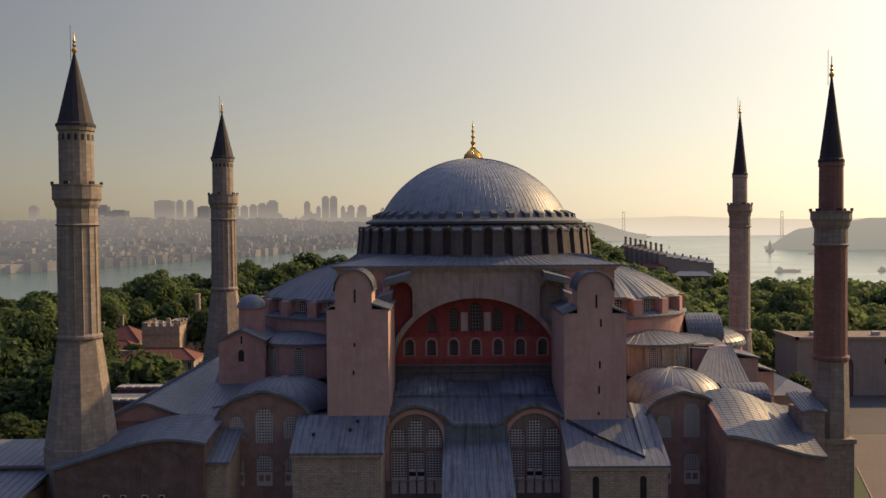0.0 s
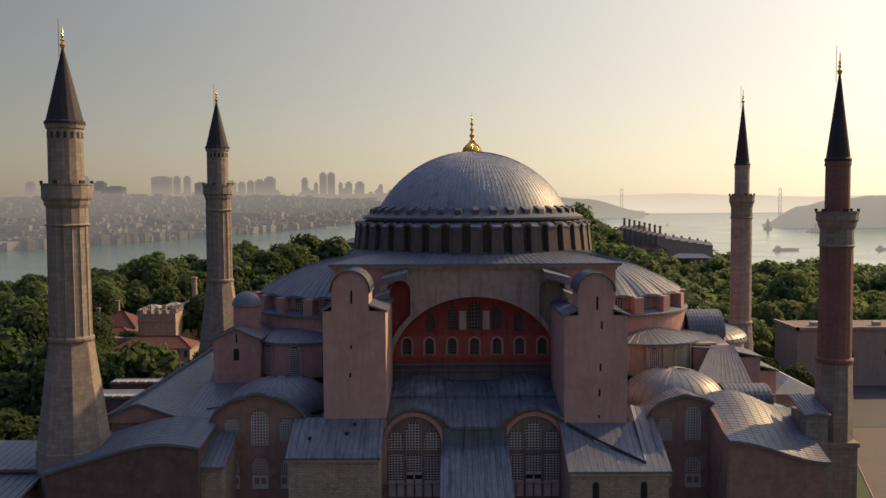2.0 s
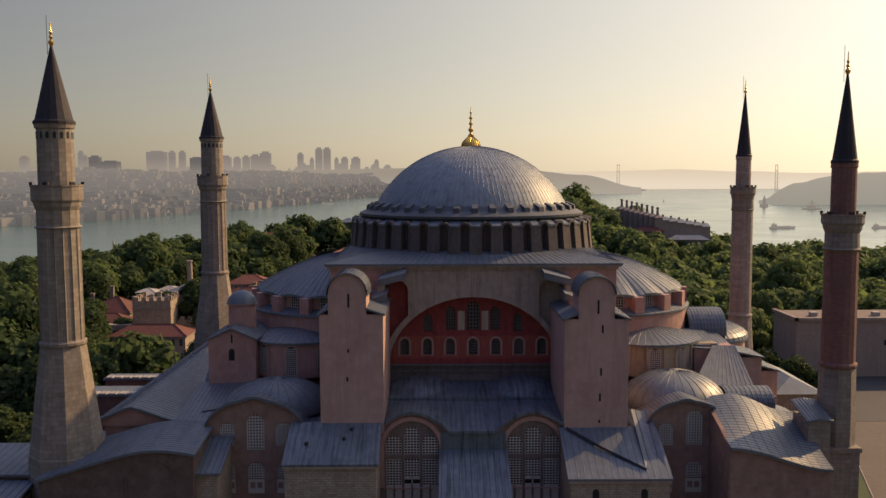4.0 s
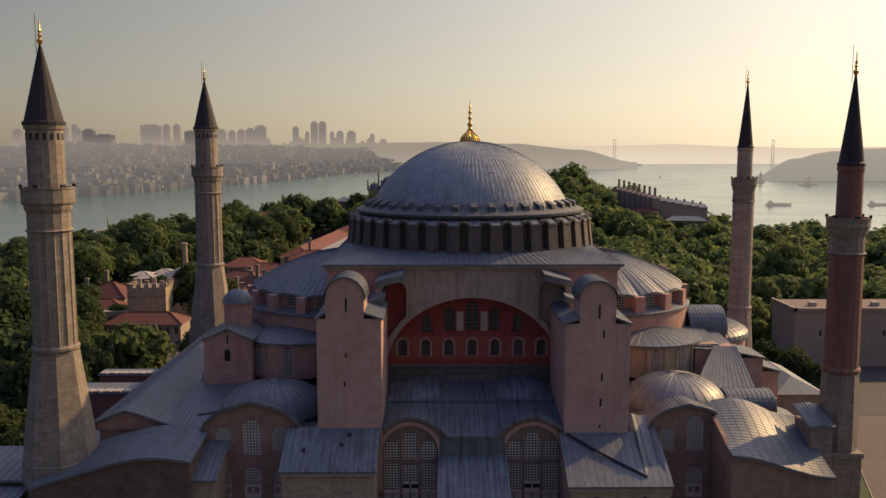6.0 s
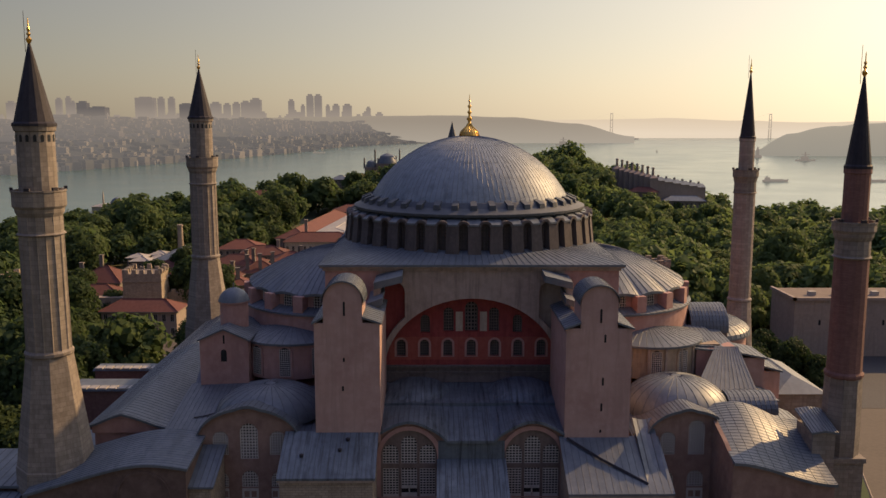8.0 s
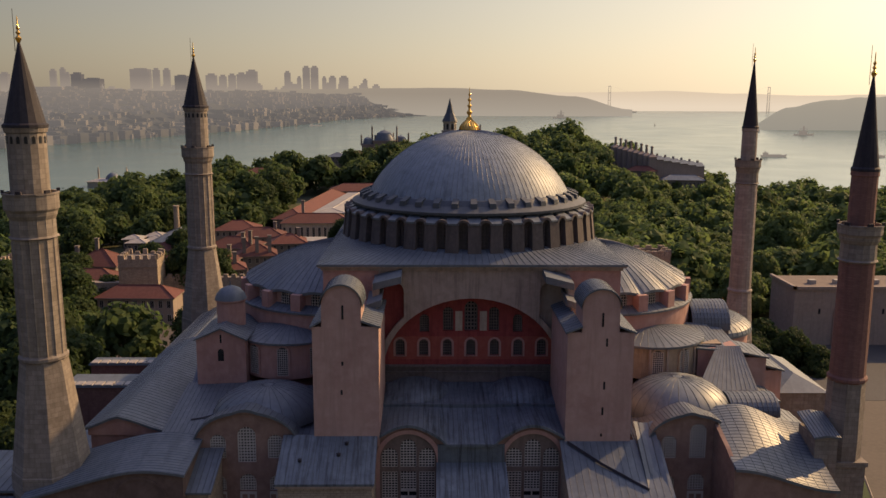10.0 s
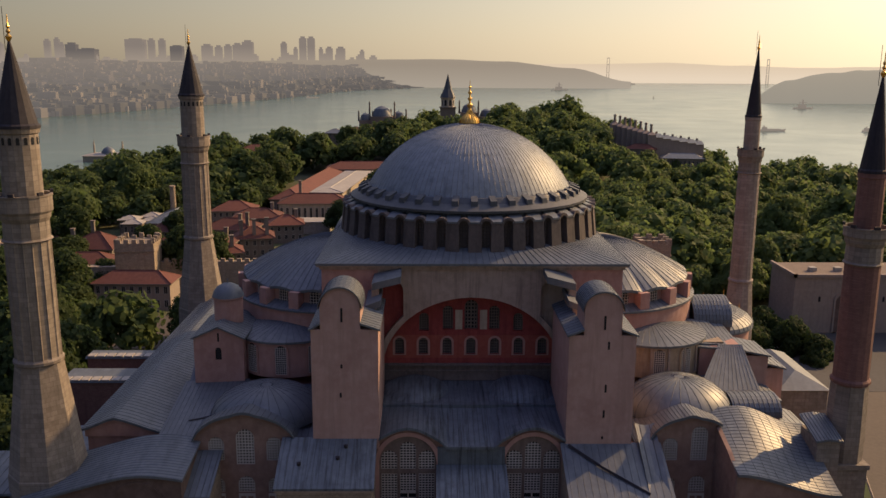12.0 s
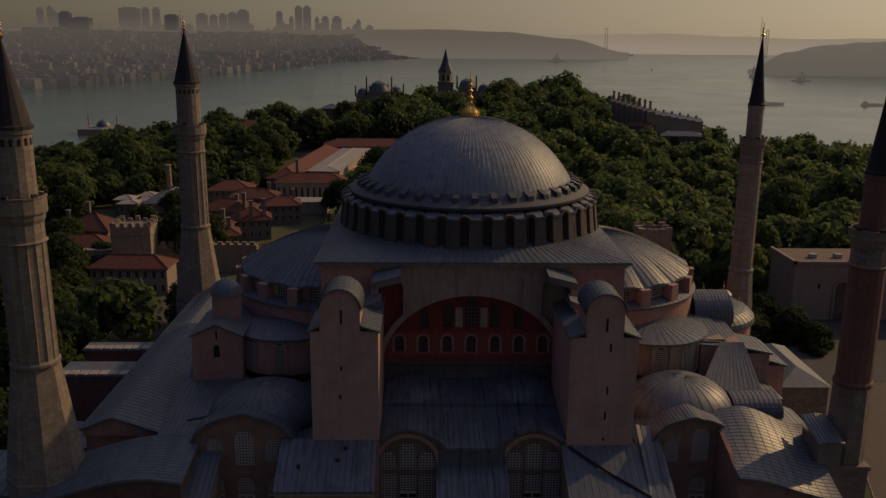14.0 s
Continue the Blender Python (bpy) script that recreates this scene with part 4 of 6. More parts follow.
exr = exedra(25.6, -8.8, 7.6, 19.5, 24.1, 1.7, (-20, -62, -92, -125), "curved exedra with tall windows and a lead roof", YELLOW)
for i in range(9):
    a = radians(-10 - 18 * i)
    st = Shape().obox((25.6 + 7.65 * math.cos(a), -8.8 + 7.65 * math.sin(a), 21.9), (0.12, 0.16, 2.0), a)
    part("pilaster", st, GREY_PLASTER, exr)

annex = part("exedra_annex", Shape().box(30.5, 35.0, -13.2, -5, 17, 23.7), YELLOW, hall)
part("annex_roof", Shape().sheet(lambda u, v: (30.2 + 5.2 * u, -13.6 + 9 * v, 23.75 + .9 * v - .35 * u), 8, 4, .3, 9, .06, .05), LEAD, annex)
for x in (31.6, 33.9):
    part("pilaster", Shape().box(x - .14, x + .14, -13.34, -13.19, 19, 23.6), GREY_PLASTER, annex)
# west side: stair box with its turret, narthex roof, low wing
box = part("stair_box", Shape().add([(-37.0, -16, 16), (-30.4, -16, 16), (-30.4, -6, 16), (-37.0, -6, 16), (-37.0, -16, 25.2), (-33.7, -16, 26.6), (-30.4, -16, 25.2), (-37.0, -6, 25.2), (-33.7, -6, 26.6), (-30.4, -6, 25.2)],
     [(3, 2, 1, 0), (0, 1, 6, 5, 4), (2, 3, 7, 8, 9), (4, 5, 8, 7), (5, 6, 9, 8), (1, 2, 9, 6), (3, 0, 4, 7)]), PINK, hall, "pink stair tower with a small domed turret")
s = Shape().sheet(lambda u, v: (-37.3 + 7.2 * v, -16.3 + 10.6 * u, 25.15 + 1.6 * (1 - abs(1 - 2 * v))), 6, 4, 0.22, 12, 0.05, 0.05)
part("stair_roof", s, LEAD, box)
slit(box, -33.7, -16, 24.6, 0.24, 1.2)
slit(box, -33.75, -16, 22.1, 0.8, 1.7)
t = part("turret", Shape().lathe([(1.95, 24.5), (1.95, 29.2), (2.15, 29.3), (2.15, 29.5)], 20, (-33.4, -10.5)), PINK, box)
part("turret_dome", Shape().lathe([(2.2, 29.5), (1.95, 30.2), (1.4, 30.85), (0.7, 31.2), (0.1, 31.35), (0.08, 31.9), (0.01, 32.0)], 20, (-33.4, -10.5)), LEAD, t, smooth=True)

def fold(v):
    t = 1 - (0.4 - v) / 0.4 if v < 0.4 else 1 - (v - 0.4) / 0.6
    return 17.1 + 1.7 * smooth(0, 1, t) * 0.45 + 1.7 * t * 0.55 - 0.5 * v
nart = part("narthex_wall", Shape().box(-47.6, -38.0, -26.6, 34, 0, 16.6), PINK, hall)
gab = [(-47.8, 16.0), (-38.0, 16.0), (-38.0, 16.9)] + [(-38.0 - 9.8 * i / 12, fold(1 - i / 12) - .25) for i in range(1, 12)] + [(-47.8, 17.1)]
part("narthex_gable", Shape().plate([gab], -26.9, 0.4), PINK, nart)
s = Shape().sheet(lambda u, v: (-48.2 + 10.5 * v, -27.3 + 62 * u, fold(v)), 40, 20, 0.3, 0)
for k in range(70):
    y = -27.0 + 61 * k / 70
    s.seams = s.seams or Shape()
    s.seams.seam([Vector((-48.2 + 10.5 * j / 10, y, fold(j / 10))) for j in range(11)], 0.045, 0.04)
part("narthex_roof", s, LEAD, nart, "long lead roof over the entrance hall")
part("link_roof", Shape().sheet(lambda u, v: (-38.4 + 8.6 * u, -29.6 + 14.2 * v, 16.55 + 2.3 * v + 0.35 * u), 16, 6, .4, 14, .05, .05).sheet(lambda u, v: (-38.0 + 6.0 * u, -15.4 + 3.5 * v, 18.5 + 2.0 * v), 8, 4, 1.5, 8, .06, .05), LEAD, hall)
part("link_block", Shape().box(-39, -30, -25, 20, 0, 16.6), PINK, hall)

def wing_top(x):
    rise, drop = 12.9 + (x + 51) * 0.305, 17.3 - (x + 40) * 0.20
    return -0.8 * math.log(math.exp(-rise / 0.8) + math.exp(-drop / 0.8)) + 0.15
wl = [(-51.0, 0), (-33.1, 0)] + [(-33.1 - 17.9 * i / 16, wing_top(-33.1 - 17.9 * i / 16) - .25) for i in range(17)]
wing = part("low_wing", Shape().plate([wl], -38.0, 8.0), BROWN, hall, "low plastered wing with a sloping lead roof")
part("wing_roof", Shape().sheet(lambda u, v: (-51.4 + 18.6 * u, -38.4 + 8.8 * v, wing_top(-51.4 + 18.6 * u) + 1.0 * v), 24, 6, .3, 0), LEAD, wing)
s = Shape()
for k in range(17):
    y = -38.3 + 8.6 * k / 16
    s.seam([Vector((-51.4 + 18.6 * j / 24, y, wing_top(-51.4 + 18.6 * j / 24) + 1.0 * (y + 38.4) / 8.8)) for j in range(25)], 0.06, 0.05)
part("roof_seams", s, LEAD, wing, kind="stuff")
for x in (-44.8, -42.8, -40.2, -38.2):
    part("small_window", Shape().plate([[(x - .35, 8.6), (x + .35, 8.6), (x + .35, 9.7), (x - .35, 9.7)], [(x - .27, 8.7), (x + .27, 8.7), (x + .27, 9.6), (x - .27, 9.6)]], -38.06, .08), LATTICE, wing)
    part("dark_recess", Shape().plate([[(x - .27, 8.7), (x + .27, 8.7), (x + .27, 9.6), (x - .27, 9.6)]], -38.03, .03), GLASS, wing)
part("blind_arch", Shape().plate([arch(-38.0, 6, 6.2, 9.6, 16), arch(-38.0, 6, 5.6, 9.3, 16)], -38.1, .14), BROWN, wing)
sb = part("small_buttress_block", Shape().add([(-33.2, -37.0, 0), (-30.6, -37.0, 0), (-30.6, -30.4, 0), (-33.2, -30.4, 0), (-33.2, -37.0, 13.3), (-30.6, -37.0, 13.3), (-30.6, -30.4, 15.6), (-33.2, -30.4, 15.6)],
     [(3, 2, 1, 0), (4, 5, 6, 7), (0, 1, 5, 4), (1, 2, 6, 5), (2, 3, 7, 6), (3, 0, 4, 7)]), RUBBLE, hall)
part("block_roof", Shape().sheet(lambda u, v: (-33.6 + 3.4 * u, -37.4 + 7.0 * v, 13.4 + 2.4 * v), 4, 4, .25, 5), LEAD, sb)
part("west_annex", Shape().box(-72, -53.5, -44, -26, 0, 10.2), BROWN, hall)
part("annex_roof", Shape().sheet(lambda u, v: (-73 + 20 * u, -44.5 + 10 * v, 10.3 + 1.4 * v), 10, 4, .3, 20).sheet(lambda u, v: (-73 + 20 * u, -34.6 + 9.5 * v, 12.4 + .9 * v), 10, 4, .3, 20), LEAD, hall)

# east side: swooping wing roof, apse, low chapels
def swoop(u, v):
    # v: 0 at the south eave, 1 at the north end by the low dome
    x = 28.8 + 11.9 * u
    front = 16.5 - 2.6 * smooth(0, 1, u)
    back = 19.3 - 1.9 * smooth(0.25, 1, u) + 0.5 * math.sin(math.pi * min(u * 1.4, 1))
    z = front + (back - front) * (0.62 * v + 0.38 * smooth(0, 0.9, v))
    return (x + 0.15 * v, -38.4 + 12.0 * v, z)
wl = [(28.9, 0), (40.5, 0), (40.5, 13.7)] + [(40.5 - 11.6 * i / 10, swoop(1 - i / 10, 0.02)[2] - .3) for i in range(1, 11)]
ew = part("east_wing", Shape().plate([wl], -38.0, 8.0), OCHRE_WALL, hall, "plastered east wing under a swooping lead roof")
part("east_wing_block", Shape().box(29.0, 40.4, -30.0, -10, 0, 15.0), TOWER_PLASTER, hall)
s = Shape().sheet(swoop, 24, 16, .35, 0)
for k in range(22):
    v = (k + .4) / 22
    s.seams = s.seams or Shape()
    s.seams.seam([Vector(swoop(j / 20, v)) for j in range(21)], 0.035, 0.05)
for k in range(1, 10):
    s.seams.seam([Vector(swoop(k / 10, j / 16)) for j in range(17)], 0.03, 0.035)
part("swoop_roof", s, LEAD, ew, "lead roof sweeping down from the arch")
part("side_wall", Shape().plate([[(-37.95, 0), (-30.2, 0), (-30.2, 18.8), (-34.5, 17.6), (-37.95, 16.2)]], 28.75, .5, swap=True), OCHRE_WALL, ew)
def small_barrel(u, v):
    a = math.pi * (1 - v)
    return (32.9 + 6.2 * u, -21.8 + 2.9 * math.cos(a), 17.6 + 2.0 * math.sin(a))
sbar = part("small_barrel_roof", Shape().sheet(small_barrel, 8, 12, .3, 10, .07, .06), LEAD, hall)
part("barrel_wall", Shape().box(33.0, 39.0, -24.1, -19.5, 12, 17.7), PINK, hall)
part("chapel_slope_roof", Shape().sheet(lambda u, v: (29.5 + 8.8 * u + v * (4.6 - 5.5 * u), -20.6 + 6.9 * v, 19.3 + 4.2 * v - 1.2 * u * (1 - v)), 10, 4, .4, 12, .05, .05), LEAD, hall)
part("chapel_block", Shape().box(30.0, 37.4, -20.2, -6, 12, 18.9).box(31.5, 37.2, -14, -4, 18.9, 23.3), PINK, hall)
part("chapel_valley_roof", Shape().sheet(lambda u, v: (29.8 + 7.8 * u, -20.4 + 7.4 * v, 18.85 + .35 * v), 6, 4, .2, 8, .04, .04), LEAD, hall)
part("chapel_top_roof", Shape().sheet(lambda u, v: (31.2 + 6.3 * u, -14.3 + 10.5 * v, 23.4 + 1.0 * v - .5 * u), 8, 4, .25, 10, .05, .05), LEAD, hall)
ap = part("apse", Shape().lathe([(8.2, 0), (8.2, 21.8), (8.5, 21.9), (8.5, 22.2)], 36, (36.0, 3.3), -math.pi / 2, math.pi / 2), PINK, hall, "pink apse under a lead half dome")
part("apse_roof", Shape().sheet(lambda u, v: (36.0 + 8.8 * math.cos(v * math.pi / 2) * math.cos(-math.pi / 2 + math.pi * u), 3.3 + 8.8 * math.cos(v * math.pi / 2) * math.sin(-math.pi / 2 + math.pi * u), 22.2 + 2.6 * math.sin(v * math.pi / 2)), 30, 8, .3, 26, .07, .05), LEAD, ap)
part("bema_block", Shape().box(32.5, 38.5, -4.5, 11, 12, 23.3), DRUM_STONE, hall)
def bema(u, v):
    a = math.pi * (1 - v)
    return (33.4 + 5.6 * u, -1.2 + 3.9 * math.cos(a), 23.6 + 3.5 * math.sin(a))
part("bema_wall", Shape().box(33.6, 38.8, -5.0, 2.6, 12, 23.5).plate([[(-1.2 + 3.7 * math.cos(math.pi * i / 12), 23.4 + 3.4 * math.sin(math.pi * i / 12)) for i in range(13)]], 33.6, 5.2, swap=True), DRUM_STONE, hall)
part("bema_roof", Shape().sheet(bema, 8, 14, .3, 11, .07, .06), LEAD, hall, "curved lead roof beside the apse")
def hut(x0, x1, y0, y1, ze, zr, mat=TOWER_PLASTER, ridge="x", name="chapel"):
    b = part(name, Shape().box(x0, x1, y0, y1, 0, ze), mat, hall)
    xm, ym = (x0 + x1) / 2, (y0 + y1) / 2
    if ridge == "hip":
        f = [(x0 - .3, y0 - .3, ze), (x1 + .3, y0 - .3, ze), (x1 + .3, y1 + .3, ze), (x0 - .3, y1 + .3, ze), (xm, y0 + (x1 - x0) / 2, zr), (xm, max(y1 - (x1 - x0) / 2, y0 + (x1 - x0) / 2 + .1), zr)]
        part("roof", Shape().add(f, [(3, 2, 1, 0), (0, 1, 4), (1, 2, 5, 4), (2, 3, 5), (3, 0, 4, 5)]), LEAD, b)
    else:
        part("roof", Shape().sheet(lambda u, v: (x0 - .3 + (x1 - x0 + .6) * u, y0 - .3 + (y1 - y0 + .6) * v, ze + .1 + (zr - ze) * (v if ridge == "y" else 1 - u)), 6, 4, .25, max(4, int((x1 - x0) / .7)), .07, .06), LEAD, b)
    return b
hut(37.2, 41.5, -13, -7, 21.6, 22.6, name="chapel")
hut(41.6, 44.2, -12, -2, 19.4, 20.3, name="chapel")
hut(37.4, 41.2, -18.5, -13.2, 17.2, 18.4, name="chapel")
hut(39.4, 42.6, -24.5, -18.6, 15.6, 16.9, name="chapel")
hut(44.6, 51.6, -10.5, 6, 15.6, 17.4, name="sacristy", ridge="hip", mat=STONE)
cb = part("stone_cube", Shape().box(39.8, 42.5, -33.2, -28.6, 0, 18.1), STONE, hall, "square stone stair block with a lead cap")
part("cube_roof", Shape().sheet(lambda u, v: (39.55 + 3.2 * u, -33.5 + 5.2 * v, 18.2 + 1.3 * v + .25 * (1 - abs(1 - 2 * u))), 8, 4, .25, 8), LEAD, cb)
part("north_block", Shape().box(-33, 33, SY1 - .5, 37, 0, 17.5), PINK, hall)
part("nave_block", Shape().box(-32, 32, SY0, SY1, 0, 17.9), PINK, hall)
for k, (x0, x1, y0, y1, z) in enumerate(((-61.4, -47.9, -1.5, 3.6, 13.4), (-61.6, -47.9, 9.5, 12.4, 13.4), (-58, -48, -20, -12, 10.6))):
    lw = part("west_lean_to", Shape().box(x0, x1, y0, y1, 0, z), BRICK if k < 2 else BROWN, hall)
    part("roof", Shape().box(x0 - .3, x1 + .3, y0 - .3, y1 + .3, z, z + .35, (.2, .2)), LEAD, lw)
    for q in range(9):
        xx = x0 + (x1 - x0) * (q + .5) / 9
        # the first two copings carry the sun on them as a paler tone
        part("cope_slab", Shape().box(xx - .62, xx + .62, y0 - .35, y0 + 1.3, z + .3, z + .5, (.03, .03)), PALE_ROOF if k < 2 else LEAD, lw)


# ---- minarets ----
def minaret(x, y, kind, name_label, r, z):
    """r, z: radii and heights of the stages."""
    m = thing("minaret", name_label, "minaret", (x, y, 0), group="minarets round the mosque")
    sides = 16
    shaft_mat = BRICK if kind == "brick" else PALE_STONE if kind == "slim" else STONE
    flat = dict(phase=math.pi / sides)
    base = Shape()
    if kind == "brick":
        base.box(-r["base"], r["base"], -r["base"], r["base"], 0, z["base"] - 6)
        base.lathe([(r["base"] * 1.05, z["base"] - 6), (r["shaft"] + .25, z["base"] - 3), (r["shaft"] + .08, z["ring"])], 8, (0, 0), phase=math.pi / 8)
        base.box(-r["base"] - .2, r["base"] + .2, -r["base"] - .2, r["base"] + .2, z["base"] - 6.5, z["base"] - 5.9)
    else:
        base.lathe([(r["base"] * 1.06, 0), (r["base"], z["base"]), (r["base"] * .98, z["base"] + .1), (r["shaft"] * 1.06, z["ring"] - .3)], 8 if kind == "broad" else 12, (0, 0), phase=math.pi / 8)
    part("base", base, PALE_STONE if kind == "slim" else STONE, m, "broad pale limestone base")
    part("ring", Shape().lathe([(r["shaft"] * 1.02, z["ring"] - .4), (r["shaft"] * 1.12, z["ring"] - .15), (r["shaft"] * 1.12, z["ring"] + .15), (r["shaft"] * 1.0, z["ring"] + .4)], sides, **flat), shaft_mat, m)
    sh = Shape().lathe([(r["shaft"], z["ring"]), (r["shaft"] * .96, z["bal0"])], sides, **flat)
    if kind == "broad":
        for i in range(sides):
            a = math.tau * i / sides + math.pi / sides
            sh.seams = sh.seams or Shape()
            sh.seams.seam([Vector((r["shaft"] * q * math.cos(a), r["shaft"] * q * math.sin(a), zz)) for q, zz in ((1.0, z["ring"]), (.96, z["bal0"]))], 0.09, 0.12)
    part("shaft", sh, shaft_mat, m, "weathered many-sided shaft")
    b0, b1 = z["bal0"], z["bal1"]
    R = r["bal"]
    part("balcony", Shape().lathe([(r["shaft"] * .96, b0 - 2.2), (r["shaft"] * 1.1, b0 - 2.0), (r["shaft"] * 1.0, b0 - 1.8), (r["shaft"] * .98, b0), (R * .9, b0 + .5), (R * .92, b0 + .9), (R, b0 + 1.2), (R, b1 - .25), (R * 1.03, b1 - .2), (R * 1.03, b1), (R * .93, b1), (R * .93, b0 + 1.3), (r["up"], b0 + 1.3)], sides, caps=False, **flat), STONE, m, "corbelled stone balcony")
    for i in range(6):
        a = 0.5 + i * 1.05
        part("balcony_lamp", Shape().obox((R * .97 * math.cos(a), R * .97 * math.sin(a), b1 + .16), (.16, .3, .17), a), DARK_LEAD, m)
    up = Shape().lathe([(r["up"], b0 + 1.0), (r["up"] * .98, z["cone"] - .6), (r["up"] * 1.06, z["cone"] - .5), (r["cone"] * .97, z["cone"])], sides, **flat)
    part("upper_shaft", up, shaft_mat, m)
    if kind == "broad":
        for i in range(sides):
            a = math.tau * i / sides
            w = part("small_window", Shape().plate([arch(0, z["cone"] - 1.7, .35, .8, 4)], -.03, .05), GLASS, m)
            w.matrix_basis = Matrix.Translation((r["up"] * .97 * math.cos(a), r["up"] * .97 * math.sin(a), 0)) @ Matrix.Rotation(a + math.pi / 2, 4, "Z")
    part("spire", Shape().lathe([(r["cone"], z["cone"]), (r["cone"], z["cone"] + .3), (r["cone"] * .9, z["cone"] + .5), (r["cone"] * .5, z["cone"] + (z["tip"] - z["cone"]) * .5), (0.12, z["tip"])], sides, **flat), DARK_LEAD, m, "tall dark lead-covered conical spire")
    t = z["tip"] - .15
    part("finial", Shape().lathe([(.12, t), (.3, t + .35), (.34, t + .55), (.1, t + .85), (.25, t + 1.1), (.1, t + 1.35), (.2, t + 1.6), (.07, t + 1.85), (.06, t + 2.6), (.01, t + 2.9)], 10), GOLD, m, "gilded finial", smooth=True)
    part("lightning_rod", Shape().lathe([(.035, z["tip"] - 1), (.03, t + 3.6)], 5, (-.45, 0)), DARK_LEAD, m)
    return m

broad = minaret(-49.9, -32.5, "broad", "broad pale limestone minaret with a dark lead spire", dict(base=4.37, shaft=2.43, bal=2.92, up=2.09, cone=2.38), dict(base=14.6, ring=28.02, bal0=43.86, bal1=46.87, cone=53.97, tip=63.11))
copy_thing(broad, pose(-48.8, 33.6, 1.0))
minaret(56.9, 41.0, "slim", "slender pale stone minaret with a dark lead spire", dict(base=3.0, shaft=2.15, bal=2.5, up=1.5, cone=1.6), dict(base=9, ring=19, bal0=42.6, bal1=45.2, cone=51.3, tip=64.0))
minaret(45.0, -29.0, "brick", "dark red brick minaret on a stone base", dict(base=2.15, shaft=2.05, bal=2.5, up=1.5, cone=1.6), dict(base=20.0, ring=24.2, bal0=40.6, bal1=42.9, cone=49.1, tip=59.9))


# ---- ground, water, sky's edge ----
def ground_height(x, y):
    """The hill that carries the mosque and the palace, falling to the water."""
    crest = 19.0 * math.exp(-((x - 60) / (62 if x > 60 else 130)) ** 2 - ((y - 430) / 150) ** 2)
    edge = 560 + 130 * math.exp(-((x - 60) / 190) ** 2) - 0.12 * abs(x)
    fall = smooth(0, 1, (y - edge + 230) / 330)
    side = smooth(0, 1, (abs(x - 40) - 420) / 300) * smooth(100, 400, y)
    z = crest - 44 * max(fall, side)
    west = -14 * smooth(0, 1, (-x - 120) / 200) * smooth(60, 250, y)
    z -= 0.115 * max(y - 270, 0) * smooth(110, 190, x) * (1 - fall)
    west -= 7 * smooth(0, 1, (-x - 105) / 90) * smooth(260, 370, y)
    return z + west - 6 * smooth(90, 260, y) * (1 - smooth(260, 420, y)) * (1 if x > 60 else .4)

n = 110
xs = [-6000, -3000, -1500] + [-900 + 1800 * i / n for i in range(n + 1)] + [1500, 3000, 6000]
ys = [-6000, -2500, -800, -300] + [-150 + 1150 * i / n for i in range(n + 1)] + [1300, 2000, 6000]
def gz(x, y):
    if y < 0:
        return 0.0
    return max(ground_height(x, y), SEA - 9) if abs(x) < 905 and y < 1001 else SEA - 9
verts = [(x, y, gz(x, y)) for y in ys for x in xs]
m = len(xs)
faces = [(j * m + i, j * m + i + 1, (j + 1) * m + i + 1, (j + 1) * m + i) for j in range(len(ys) - 1) for i in range(m - 1)]
part("ground", Shape().add(verts, faces), EARTH, None, "dark earth and grass under the park", True, category="ground", kind="structure")
part("water", Shape().add([(-9000, 350, SEA), (9000, 350, SEA), (9000, 9000, SEA), (-9000, 9000, SEA)], [(0, 1, 2, 3)]), WATER, None, "calm pale strait in morning light", category="water", kind="structure")
part("pavement", Shape().box(-60, 140, -75, -44.5, -0.5, 0.06).box(47, 140, -44.5, 70, -0.5, 0.06), PAVING, None, "pale stone square beside the mosque", category="pavement", kind="structure")
lawn = Shape().add([(36, -60, 0.05), (42.7, -60, 0.05), (64.0, 4.5, 0.05), (56, 4.5, 0.05), (36, -60, 0.3), (42.7, -60, 0.3), (64.0, 4.5, 0.3), (56, 4.5, 0.3)], [(3, 2, 1, 0), (4, 5, 6, 7), (0, 1, 5, 4), (1, 2, 6, 5), (2, 3, 7, 6), (3, 0, 4, 7)])
part("lawn", lawn, GRASS, None, "strip of mown green grass by the wall", category="lawn", kind="structure")
part("kerb", Shape().seam([Vector((42.9, -60, 0.3)), Vector((64.2, 4.5, 0.3))], 0.16, 0.2), STONE, None, "low stone kerb edging the grass", category="kerb", kind="structure")
# dark slab painting the cast shadow before the hall, with its edge at y = 28.5
part("road", Shape().box(57, 150, 28.5, 65.4, 0.0, 0.1), SHADOWED_PAVING, None, "forecourt before the flat hall, its shadow painted dark", category="road", kind="structure")

# ---- far shore: hill with the city, skyline, bridge and Asian hills ----
rng = random.Random(5)
def shore(x):
    """The far bank's line: it recedes ever faster towards the north."""
    return float(np.interp(x, (-2400, -719, -643, -549, -490, -387, -324, -212, 100), (700, 1299, 1505, 1806, 1986, 2421, 2869, 3157, 3700)))
def far_height(x, y):
    d = (y - shore(x)) / 900
    if d <= 0:
        return SEA - 6
    ridge = 53 - 0.02 * max(x + 500, 0) + 4 * math.sin(x * 0.006) + 3 * math.sin(x * 0.021 + 1)
    return SEA + 2 + (ridge - SEA) * smooth(0, 1, d) * (1 - smooth(-220, 200, x)) - 8 * smooth(60, 200, x)
gx = [-2400 + 30 * i for i in range(90)]
gd = [0, 25, 80, 160, 260, 380, 520, 680, 850, 1050, 1500]
verts = [(x, shore(x) + d, far_height(x, shore(x) + d) if d else SEA - 5) for d in gd for x in gx]
m = len(gx)
